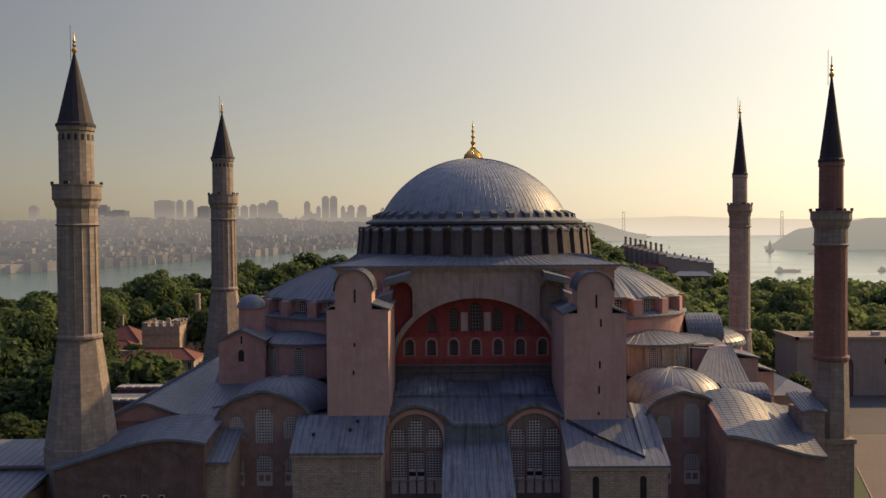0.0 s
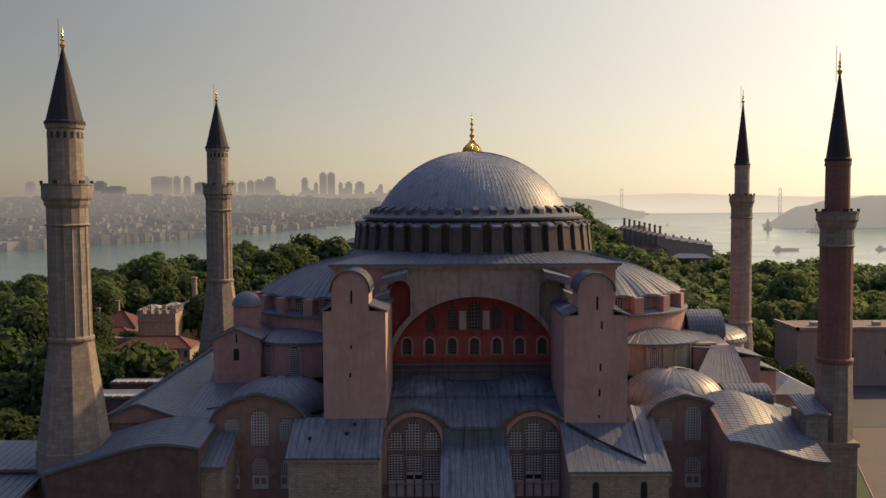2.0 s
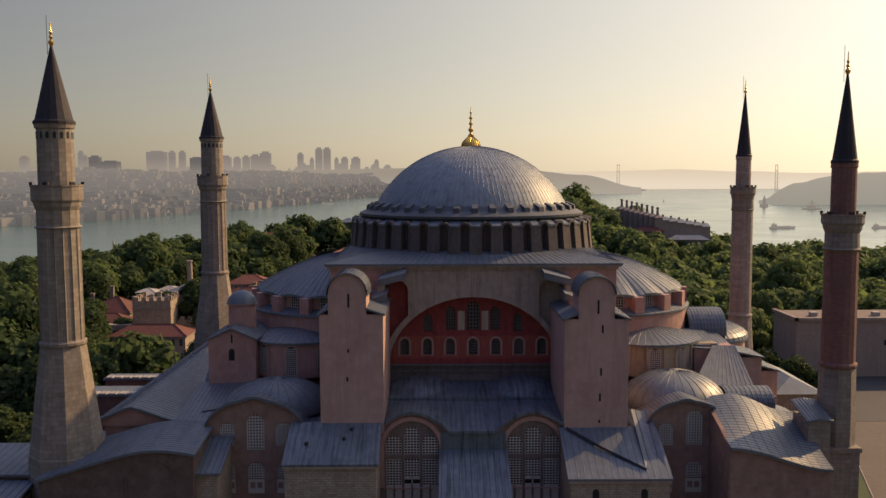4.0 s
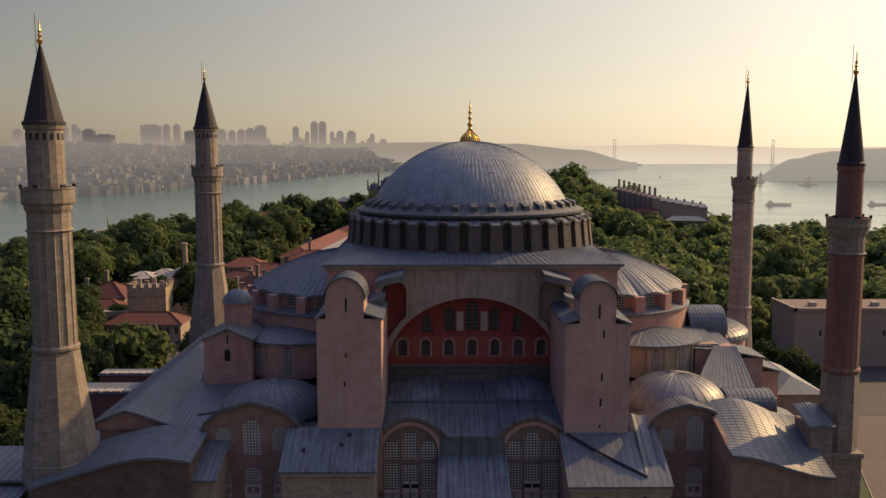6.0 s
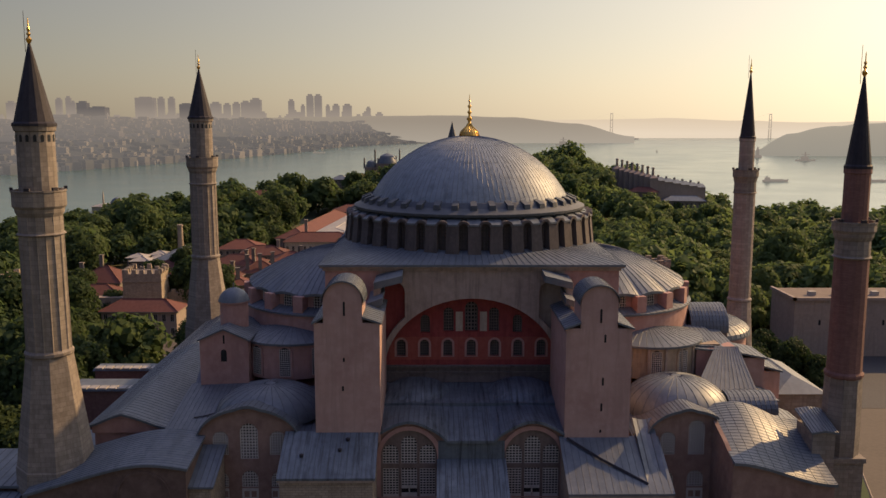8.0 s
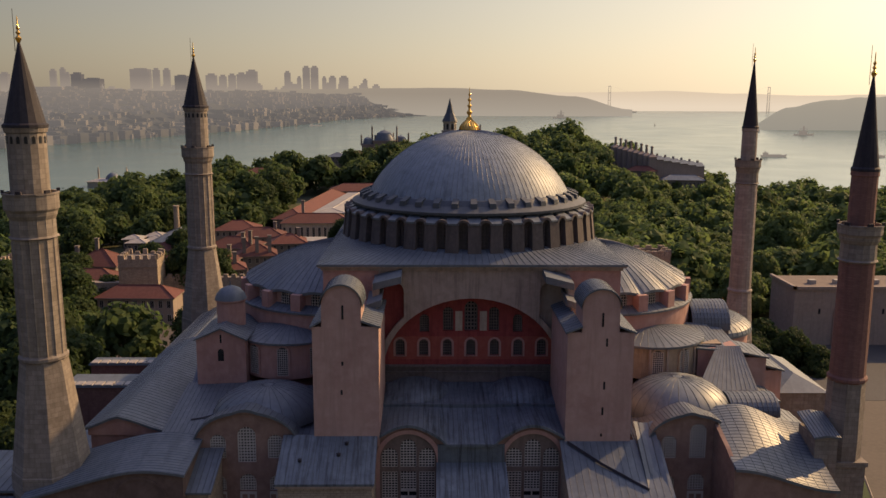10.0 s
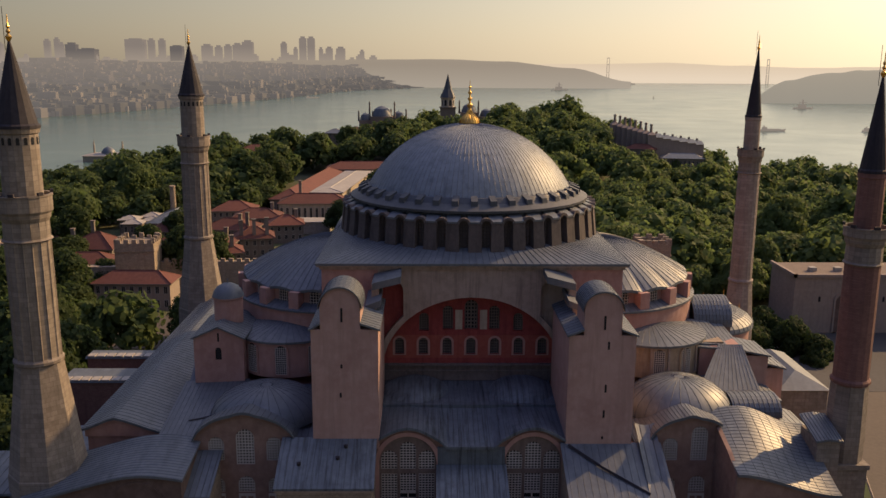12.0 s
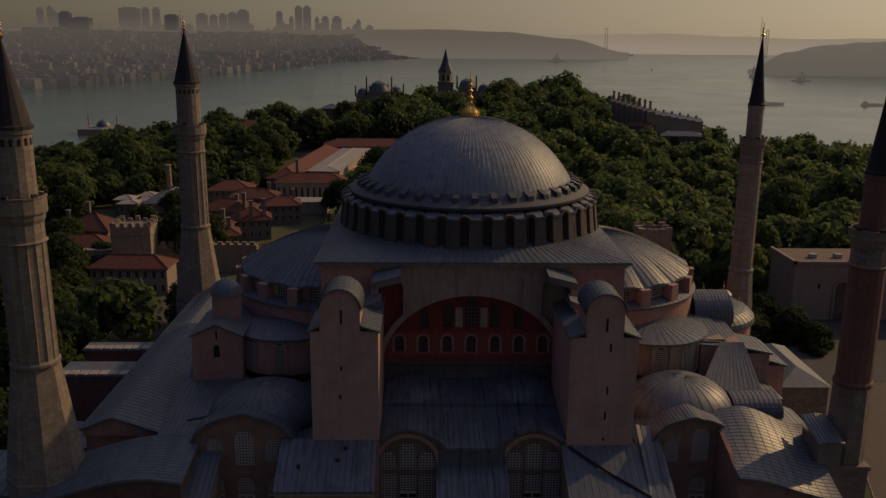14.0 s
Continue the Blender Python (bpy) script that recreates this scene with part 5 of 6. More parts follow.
faces = [(j * m + i, j * m + i + 1, (j + 1) * m + i + 1, (j + 1) * m + i) for j in range(len(gd) - 1) for i in range(m - 1)]
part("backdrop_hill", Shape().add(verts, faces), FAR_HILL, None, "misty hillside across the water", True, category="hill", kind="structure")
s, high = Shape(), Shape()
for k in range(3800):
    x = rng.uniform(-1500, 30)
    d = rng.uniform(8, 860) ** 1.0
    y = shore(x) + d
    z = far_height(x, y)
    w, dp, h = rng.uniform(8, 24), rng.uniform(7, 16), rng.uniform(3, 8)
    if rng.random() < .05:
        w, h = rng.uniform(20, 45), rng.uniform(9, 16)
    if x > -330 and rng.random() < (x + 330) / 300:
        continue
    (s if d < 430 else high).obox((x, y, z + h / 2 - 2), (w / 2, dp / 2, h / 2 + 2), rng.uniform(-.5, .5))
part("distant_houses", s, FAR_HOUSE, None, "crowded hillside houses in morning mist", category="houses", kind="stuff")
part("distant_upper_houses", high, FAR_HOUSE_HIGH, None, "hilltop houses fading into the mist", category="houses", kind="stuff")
s = Shape()
for k in range(26):
    x = -780 + 400 * k / 26 + rng.uniform(-6, 6)
    w = rng.uniform(18, 46)
    s.obox((x, shore(x) + rng.uniform(14, 30), SEA + 7), (w / 3, 8, rng.uniform(6, 11)), 1.25)
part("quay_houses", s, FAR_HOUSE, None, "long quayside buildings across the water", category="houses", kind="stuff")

SKY_Y = 4400
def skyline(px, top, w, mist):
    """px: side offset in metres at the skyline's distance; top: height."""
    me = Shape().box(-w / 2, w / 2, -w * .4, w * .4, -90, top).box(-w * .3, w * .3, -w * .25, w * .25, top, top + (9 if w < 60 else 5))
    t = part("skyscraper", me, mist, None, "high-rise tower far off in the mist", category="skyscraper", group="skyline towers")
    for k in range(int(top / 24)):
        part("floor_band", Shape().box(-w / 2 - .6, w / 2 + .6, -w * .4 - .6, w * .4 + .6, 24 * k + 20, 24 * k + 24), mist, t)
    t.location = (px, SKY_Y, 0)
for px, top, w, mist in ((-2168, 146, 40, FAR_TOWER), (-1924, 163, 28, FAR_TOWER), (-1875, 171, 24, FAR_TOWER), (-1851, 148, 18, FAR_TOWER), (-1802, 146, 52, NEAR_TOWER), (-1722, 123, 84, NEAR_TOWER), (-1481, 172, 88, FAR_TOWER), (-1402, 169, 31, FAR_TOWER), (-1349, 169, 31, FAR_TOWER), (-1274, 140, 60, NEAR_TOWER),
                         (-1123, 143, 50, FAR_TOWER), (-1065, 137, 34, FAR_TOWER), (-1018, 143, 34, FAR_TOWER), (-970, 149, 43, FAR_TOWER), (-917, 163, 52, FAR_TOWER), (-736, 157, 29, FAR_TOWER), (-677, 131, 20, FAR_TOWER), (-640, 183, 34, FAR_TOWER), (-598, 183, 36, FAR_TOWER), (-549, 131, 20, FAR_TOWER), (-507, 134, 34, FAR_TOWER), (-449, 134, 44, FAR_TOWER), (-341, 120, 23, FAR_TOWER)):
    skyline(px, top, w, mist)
# lower blocks between them, paled by the mist glow in their material
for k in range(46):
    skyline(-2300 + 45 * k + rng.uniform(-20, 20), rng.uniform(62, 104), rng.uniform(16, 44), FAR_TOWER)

# bridge pylons and the hills beyond
for x, h in ((956, 104), (1817, 101)):
    b = thing("bridge_pylon", "pale suspension bridge pylon in the mist", "bridge", (x, 4600, 0), group="bridge pylons")
    for dx in (-6, 6):
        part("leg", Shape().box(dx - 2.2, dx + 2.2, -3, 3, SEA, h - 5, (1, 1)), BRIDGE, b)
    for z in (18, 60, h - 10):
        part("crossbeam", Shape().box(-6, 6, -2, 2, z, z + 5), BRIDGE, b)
s = Shape()
s.box(700, 2200, 4596, 4606, 17, 20)
for side in (-1, 1):
    s.seam([Vector((956 + 861 * i / 20, 4600 + 8 * side, 24 + 78 * (2 * i / 20 - 1) ** 2)) for i in range(21)], 0.25, 0.25)
    s.seam([Vector((956 - 250 * i / 8, 4600 + 8 * side, 101 - 80 * i / 8)) for i in range(9)], 0.25, 0.25)
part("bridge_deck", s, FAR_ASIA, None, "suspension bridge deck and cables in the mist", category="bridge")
def hill_range(name, x0, x1, y, heights, mat, depth=400):
    s = Shape()
    n = 60
    top = []
    for i in range(n + 1):
        u = i / n * (len(heights) - 1)
        k = min(int(u), len(heights) - 2)
        h = heights[k] + (heights[k + 1] - heights[k]) * smooth(0, 1, u - k)
        top.append((x0 + (x1 - x0) * i / n, h + 3 * noise.noise((i * .35, 7, y * .01))))
    for yy, f in ((y, 0.0), (y + depth * .25, .6), (y + depth * .6, .92), (y + depth, 1.0), (y + depth * 1.4, .6)):
        s.v += [(x * (yy + 132) / (y + 132), yy, SEA - 4 + (h - SEA + 4) * f) for x, h in top]
    for j in range(4):
        for i in range(n):
            a = j * (n + 1) + i
            s.f.append((a, a + 1, a + n + 2, a + n + 1))
    part(name, s, mat, None, "hazy hills beyond the strait", True, category="hill", kind="structure")
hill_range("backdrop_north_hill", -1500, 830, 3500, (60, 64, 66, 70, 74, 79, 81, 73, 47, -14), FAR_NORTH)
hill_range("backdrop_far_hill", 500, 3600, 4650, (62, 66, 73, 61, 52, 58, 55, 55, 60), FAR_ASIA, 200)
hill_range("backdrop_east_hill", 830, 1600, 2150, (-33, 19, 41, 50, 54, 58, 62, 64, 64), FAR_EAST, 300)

# ships
def ship(x, y, length, kind, heading):
    sh = thing("ship", "dark ship on the pale strait", "ship", (x, y, SEA), group="ships on the strait")
    sh.rotation_euler = (0, 0, heading)
    L, B = length / 2, length * .08
    hull = Shape().add([(-L, -B, 0), (L * .8, -B, 0), (L, 0, 0), (L * .8, B, 0), (-L, B, 0), (-L * 1.02, -B, L * .14), (L * .85, -B, L * .14), (L * 1.1, 0, L * .2), (L * .85, B, L * .14), (-L * 1.02, B, L * .14)],
                       [(4, 3, 2, 1, 0), (5, 6, 7, 8, 9), (0, 1, 6, 5), (1, 2, 7, 6), (2, 3, 8, 7), (3, 4, 9, 8), (4, 0, 5, 9)])
    part("hull", hull, SHIP, sh)
    if kind == "crane":
        part("deckhouse", Shape().box(-L * .5, L * .3, -B * .8, B * .8, L * .14, L * .45), SHIP, sh)
        part("mast", Shape().box(-L * .12, L * .05, -B * .3, B * .3, L * .45, L * .95, (L * .03, 0)).box(-L * .45, L * .4, -B * .2, B * .2, L * .62, L * .68), SHIP, sh)
    else:
        part("deckhouse", Shape().box(-L * .85, -L * .5, -B * .8, B * .8, L * .14, L * .34).box(-L * .45, L * .6, -B * .7, B * .7, L * .14, L * .19), SHIP, sh)
        part("funnel", Shape().box(-L * .75, -L * .68, -B * .2, B * .2, L * .34, L * .46), SHIP, sh)
    return sh
ship(512, 1178, 38, "ferry", 0.05)
ship(664, 1176, 34, "ferry", 0.1)
ship(659, 2460, 18, "crane", 1.2)
ship(495, 3232, 62, "crane", 0.2)
ship(856, 1880, 44, "crane", 0.0)
ship(1000, 4300, 70, "ferry", 0.1)
ship(760, 3650, 42, "ferry", 0.0)
ship(-330, 2350, 34, "ferry", 0.3)

# small tower standing in the water off the eastern shore
st = thing("sea_tower", "small stone tower standing in the strait", "tower", (811, 2060, SEA))
part("base", Shape().box(-9, 9, -7, 7, -2, 6, (1, 1)), SHIP, st)
part("shaft", Shape().box(-3.2, 3.2, -3.2, 3.2, 5.9, 20, (.3, .3)), SHIP, st)
part("lantern", Shape().lathe([(3.6, 19.9), (3.6, 21), (2.2, 21.2), (2.2, 24), (1.6, 25.5), (.1, 29)], 10), SHIP, st)


# ---- houses, walls and palace behind the mosque ----
def house(x, y, w, d, h, rise, turn=0.0, z=None, wall=None, roof=None, label="old house with a red tiled roof", rows=2, chimney=None, hip=True, name="house", dormer=False):
    g = ground_height(x, y) if z is None else z
    hs = thing(name, label, "house", (x, y, g), group="houses behind the mosque")
    hs.rotation_euler = (0, 0, radians(turn))
    part("wall", Shape().box(-w / 2, w / 2, -d / 2, d / 2, -4, h), wall or CREAM, hs)
    e, W, D = 0.55, w / 2 + .55, d / 2 + .55
    s = Shape()
    if w >= d:
        i = min(D, W - .3) if hip else 0
        top = [(-W + i, 0, h + rise), (W - i, 0, h + rise)]
        f = [(0, 1, 5, 4), (1, 2, 5), (2, 3, 4, 5), (3, 0, 4), (3, 2, 1, 0)]
    else:
        i = min(W, D - .3) if hip else 0
        top = [(0, -D + i, h + rise), (0, D - i, h + rise)]
        f = [(0, 1, 4), (1, 2, 5, 4), (2, 3, 5), (3, 0, 4, 5), (3, 2, 1, 0)]
    base = [(-W, -D, h), (W, -D, h), (W, D, h), (-W, D, h)]
    s.add(base + top, f)
    rf = part("roof", s, roof or TILE, hs)
    part("eave", Shape().box(-W, W, -D, D, h - .25, h - .01), CREAM, hs)
    ridge = Shape().seam([Vector(top[0]), Vector(top[1])], 0.22, 0.22)
    for b, t in ((0, 0), (1, 1 if w >= d else 0), (2, 1), (3, 0 if w >= d else 1)):
        ridge.seam([Vector(base[b]) + Vector((0, 0, .02)), Vector(top[t])], 0.16, 0.16)
    part("ridge_tiles", ridge, roof or TILE, rf)
    n = max(2, int(w / 2.1))
    fl = h / rows
    pane = Shape().box(-.42, .42, -.05, .0, 0, fl * .5)
    fr = Shape().plate([[(-.55, -.12), (.55, -.12), (.55, fl * .5 + .12), (-.55, fl * .5 + .12)], [(-.42, 0), (.42, 0), (.42, fl * .5), (-.42, fl * .5)]], -.1, .1).box(-.03, .03, -.08, -.02, 0, fl * .5)
    pm, fm = pane.mesh("pane", GLASS), fr.mesh("window_frame", PALE_ROOF)
    for r in range(rows):
        for k in range(n):
            wx = -w / 2 + w * (k + .5) / n
            o = part("window", fm, None, hs)
            o.location = (wx, -d / 2 - .01, fl * r + fl * .28)
            part("pane", pm, None, o)
    for cx, cy, ch in chimney or ():
        part("chimney", Shape().box(cx - .55, cx + .55, cy - .45, cy + .45, h, h + rise + ch).box(cx - .7, cx + .7, cy - .6, cy + .6, h + rise + ch, h + rise + ch + .3), CREAM, hs, "plastered chimney stack")
    return hs

# timber-fronted row and old red-roofed houses by the palace wall
house(-79.5, 88, 19, 8, 7.0, 2.4, -1, 0, HALL_STONE, label="long pale house row with red tiles and white window frames")
house(-104, 120, 15, 9, 4.6, 2.6, 6, 0, label="low red-roofed house beside trees", rows=1)
house(-108, 138, 14, 12, 5.5, 4.2, -4, 0, chimney=((-1, 0, 3.2), (-6, -3, 1.2)), label="red-roofed house with a tall chimney")
house(-92, 56, 9, 8, 5.5, 2.5, 20, -1, label="small red-roofed cottage among trees", rows=2)
house(-97, 186, 15, 22, 5.6, 3.2, 0, 0, roof=LEAD, label="hall with a grey hipped lead roof")
for k, (dx, dy) in enumerate(((0, 0), (5, 6), (10, 12), (-4, 8), (2, 15), (8, 22))):
    house(-112 + dx, 184 + dy, 6.5, 6, 4.2, 1.2, 3, 0, roof=PALE_ROOF, label="low bath house with a pale skylit roof", rows=1)
house(-73, 168, 17, 12, 5.8, 3.0, -8, 0, label="red-roofed house among chimneys", chimney=((4, -3, 1.8), (6.5, -3, 2.4)))
house(-62, 150, 12, 10, 6.2, 3.0, 12, 0, chimney=((-4, -3.5, 2.6), (0, -3.5, 2.8), (4, -3.5, 3.2)), label="red-roofed house with a row of pale chimneys")
house(-82, 148, 14, 10, 6.0, 2.8, -10, 0, label="red-roofed house beside the minaret")
house(-66, 126, 10, 9, 6.5, 2.6, 15, 0, chimney=((2, -2, 2.0),), label="narrow red-roofed house with a chimney")
house(-80, 205, 16, 12, 6, 3, 4, 0, label="red-roofed hall with a broad roof")
for x, y, w, d, hh, tn in ((-68, 188, 17, 11, 6.2, 6), (-123, 152, 14, 10, 5.2, -12), (-119, 126, 15, 9, 5.0, 9), (-72, 138, 12, 9, 6.4, -6), (-93, 166, 13, 10, 5.4, 4), (-56, 176, 12, 10, 5.8, 10)):
    house(x, y, w, d, hh, 2.8, tn, 0, label="old red-tiled house in a crowded lane", rows=2, chimney=((w * .3, 1, 1.6),))
house(-92, 397, 52, 14, 8, 3.2, 3, 2, label="long red-roofed range among park trees", rows=1, name="palace_range")
chim = thing("brick_chimney", "tall round brick chimney", "chimney", (-104, 206, 0))
part("stack", Shape().lathe([(1.3, 0), (1.0, 14), (1.2, 14.1), (1.2, 14.6)], 14), RUBBLE, chim)

def crenel_tower(x, y, w, d, h, label, turn=0.0):
    t = thing("wall_tower", label, "tower", (x, y, 0), group="palace wall towers")
    t.rotation_euler = (0, 0, radians(turn))
    part("body", Shape().box(-w / 2, w / 2, -d / 2, d / 2, -2, h).box(-w / 2 - .15, w / 2 + .15, -d / 2 - .15, d / 2 + .15, h - 2.2, h - 1.9), RUBBLE, t)
    n = 5
    for side in range(4):
        L = w if side % 2 == 0 else d
        for k in range(n):
            u = -L / 2 + L * (k + .5) / n
            cx, cy = [(u, -d / 2 + .4), (w / 2 - .4, u), (u, d / 2 - .4), (-w / 2 + .4, u)][side]
            part("merlon", Shape().box(cx - .62, cx + .62, cy - .38, cy + .38, h - .01, h + 1.1 + .35 * math.sin(k * 3.1 + side), (.06, .06)), RUBBLE, t)
    return t
crenel_tower(-84, 104, 10.2, 9, 13.8, "crumbling crenellated stone wall tower", 4)
crenel_tower(40.5, 48, 6.4, 6, 25.0, "crenellated stone tower among trees")
crenel_tower(-122, 112, 8, 8, 11, "ruined crenellated stone tower among trees", -8)
pw = thing("palace_wall", "old rubble-stone palace wall", "wall", (0, 0, 0))
part("curtain", Shape().box(-79, -52, 106, 108.5, -2, 7.5).box(-116, -89, 104, 106.5, -2, 6.5), RUBBLE, pw)
for k in range(12):
    part("merlon", Shape().box(-78 + 2.2 * k, -76.8 + 2.2 * k, 106, 107, 7.5, 8.4), RUBBLE, pw)

# the old mint: long red roofs and a white shed
house(-50, 211, 27, 12, 8.0, 3.0, 2, 0, MARBLE, label="long stone mint building with a red tiled roof", rows=1, name="mint_building", chimney=((-6, 3, 4.5),))
house(-58, 262, 13, 88, 7.5, 3.4, -6, 0, label="long range with a red tiled roof", rows=1, name="mint_building")
house(-44, 268, 13, 74, 8.5, 0.9, -6, 0, MARBLE, PALE_ROOF, "white flat-roofed hall with roof lights", rows=1, name="mint_building")
house(-30, 316, 54, 14, 9.0, 3.2, 3, 0, label="dim red-roofed range behind trees", rows=1, name="mint_building")
part("yard_shed", Shape().box(-66, -42, 188, 197, -1, 3.6).box(-66.4, -41.6, 187.6, 197.4, 3.6, 3.9), PALE_ROOF, None, "low pale flat-roofed shed in a yard", category="shed")
yard = part("yard_pavement", Shape().box(-100, -56, 54, 80, -1, .08), PAVING, None, "paved yard behind the mosque", category="pavement", kind="structure")

# hall with a flat roof east of the square, and shrubs before it
fb = thing("flat_hall", "long pale stone hall with a flat roof", "building", (0, 0, 0))
part("wall", Shape().box(79, 150, 66, 80, 0, 13.4), HALL_STONE, fb)
part("parapet", Shape().plate([[(78.6, 13.4), (150.4, 13.4), (150.4, 14.1), (78.6, 14.1)]], 65.6, .7).plate([[(65.6, 13.4), (80.4, 13.4), (80.4, 14.1), (65.6, 14.1)]], 78.6, .7, swap=True), HALL_STONE, fb)
part("roof", Shape().box(79.3, 150, 66.3, 79.8, 13.3, 13.75), ROOF_GRAVEL, fb)
for x in (90.5, 106, 119):
    part("arched_recess", Shape().plate([arch(x, 0.2, 4.2, 9.6, 10), arch(x, 0.2, 3.4, 9.0, 10)], 65.7, .28), HALL_STONE, fb)
    part("dark_doorway", Shape().plate([arch(x, 0.2, 3.4, 9.0, 10)], 65.9, .08), BROWN, fb)
for x in (84, 90, 99):
    part("roof_box", Shape().box(x, x + 1.6, 70, 71.4, 13.75, 14.7), PALE_ROOF, fb)
    part("slit_window", Shape().plate([arch(x + 1, 7.5, .5, 1.3, 5)], 65.95, .1), GLASS, fb)

# small lead domes beyond the apse
for k, (x, y, z, r) in enumerate(((47.0, 33, 15.5, 1.3), (50.0, 30.5, 16.2, 1.6), (52.0, 27.5, 15.2, 1.2))):
    d = thing("small_tomb_dome", "small lead-domed pavilion with a gilt tip", "dome", (x, y, 0), group="tomb domes")
    part("drum", Shape().lathe([(r * 1.05, 0), (r * 1.05, z)], 16), STONE, d)
    part("cupola", Shape().lathe([(r * 1.1, z), (r, z + r * .5), (r * .6, z + r * .9), (.08, z + r * 1.05), (.06, z + r * 1.5)], 16), LEAD, d, smooth=True)
    part("finial", Shape().lathe([(.1, z + r * 1.1), (.22, z + r * 1.4), (.06, z + r * 1.7), (.02, z + r * 2.3)], 8), GOLD, d)

# palace on the hill: tower with a pointed roof, domes, kitchens with their chimneys
pt = thing("palace_tower", "pale palace tower with a pointed lead spire", "tower", (7.3, 455, 0))
part("body", Shape().box(-5, 5, -5, 5, 0, 32.5).box(-5.5, 5.5, -5.5, 5.5, 32.5, 33.2), CREAM, pt)
part("lantern", Shape().lathe([(4.4, 33.2), (4.4, 38.6), (5.0, 38.8), (5.0, 39.4)], 8), MARBLE, pt)
part("spire", Shape().lathe([(5.2, 39.4), (2.6, 45), (.1, 54.5)], 8), LEAD_SEAM, pt)
for k in range(8):
    a = math.tau * k / 8 + math.pi / 8
    w = part("window", Shape().plate([arch(0, 34, 1.6, 3.9, 6)], -.05, .1), GLASS, pt)
    w.matrix_basis = Matrix.Translation((4.1 * math.cos(a), 4.1 * math.sin(a), 0)) @ Matrix.Rotation(a + math.pi / 2, 4, "Z")
for k, (x, y, h, r) in enumerate(((-37, 470, 17, 6.5), (-26, 476, 15, 4), (-48, 468, 14.5, 3.6), (22, 470, 20, 5), (34, 474, 17, 4.2))):
    d = thing("palace_dome", "lead-domed palace chamber on the hill", "building", (x, y, 11), group="palace chambers")
    part("wall", Shape().box(-r * 1.15, r * 1.15, -r * 1.15, r * 1.15, -6, h - 2), CREAM, d)
    part("cupola", Shape().lathe([(r * 1.05, h - 2), (r, h - .5), (r * .75, h + r * .45), (r * .35, h + r * .68), (.1, h + r * .75), (.08, h + r * 1.15)], 20), LEAD, d, smooth=True)
    for q in (-1, 1):
        part("chimney", Shape().lathe([(.7, h - 3), (.5, h + r * .9), (.75, h + r * .9), (.05, h + r * 1.25)], 8, (q * r * 1.3, 0)), CREAM, d)
for k in range(9):
    house(-66 + 13 * k, 440 + 6 * (k % 2), 12, 10, 5 + (k * 5 % 4), 2.4, 0, 12, wall=CREAM, roof=TILE if k % 3 else LEAD, label="palace range with a hipped roof", rows=2, name="palace_range")
kt = thing("palace_kitchens", "long kitchen range with a row of chimneys", "building", (0, 0, 0))
for k in range(8):
    x, y = 101 + 2.35 * k, 372 - 2.6 * k
    z = 28.8 - .6 * k
    part("bay", Shape().box(x - 2.2, x + 2.2, y - 3, y + 3, 2, z - 1.2).box(x - 2.3, x + 2.3, y - 3.2, y + 3.2, z - 1.2, z + .2, (1.2, 2.2)), HALL_STONE, kt)
    part("chimney", Shape().lathe([(.95, z - .8), (.62, z + 3.6), (.85, z + 3.7), (.85, z + 4.4), (.5, z + 4.7)], 10, (x, y)), HALL_STONE, kt)
for k in range(6):
    x, z = 121.5 + 4.6 * k, 23.4 - .75 * k
    part("range_bay", Shape().box(x - 2.3, x + 2.3, 352, 364, 2, z - 1.4), HALL_STONE, kt)
    part("range_roof", Shape().box(x - 2.35, x + 2.35, 351.5, 364.5, z - 1.4, z + .3, (.05, 5.4)), LEAD, kt)
    part("chimney", Shape().box(x - .5, x + .5, 357.4, 358.6, z - .4, z + 1.5), HALL_STONE, kt)
house(132, 342, 22, 9, 6, 2.4, -8, 6, label="long service range under dull tiles", rows=1, roof=LEAD, name="palace_range")
house(112, 352, 16, 9, 6, 2.4, -14, 10, label="service house under dull tiles", rows=1, name="palace_range")
cm = thing("shore_mosque", "small shore pavilion with a dome and thin minarets", "building", (-322, 740, -36.5))
part("wall", Shape().box(-22, 22, -10, 10, 0, 7), MARBLE, cm)
part("roof", Shape().box(-24, 24, -12, 12, 7, 9, (8, 6)), PALE_ROOF, cm)
part("cupola", Shape().lathe([(7, 8), (6.5, 11), (4, 14), (.2, 15.5), (.1, 18)], 16), LEAD, cm, smooth=True)
for dx in (-14, 14):
    part("minaret", Shape().lathe([(.9, 0), (.9, 16), (1.1, 16.2), (.05, 22)], 8, (dx, 0)), MARBLE, cm)


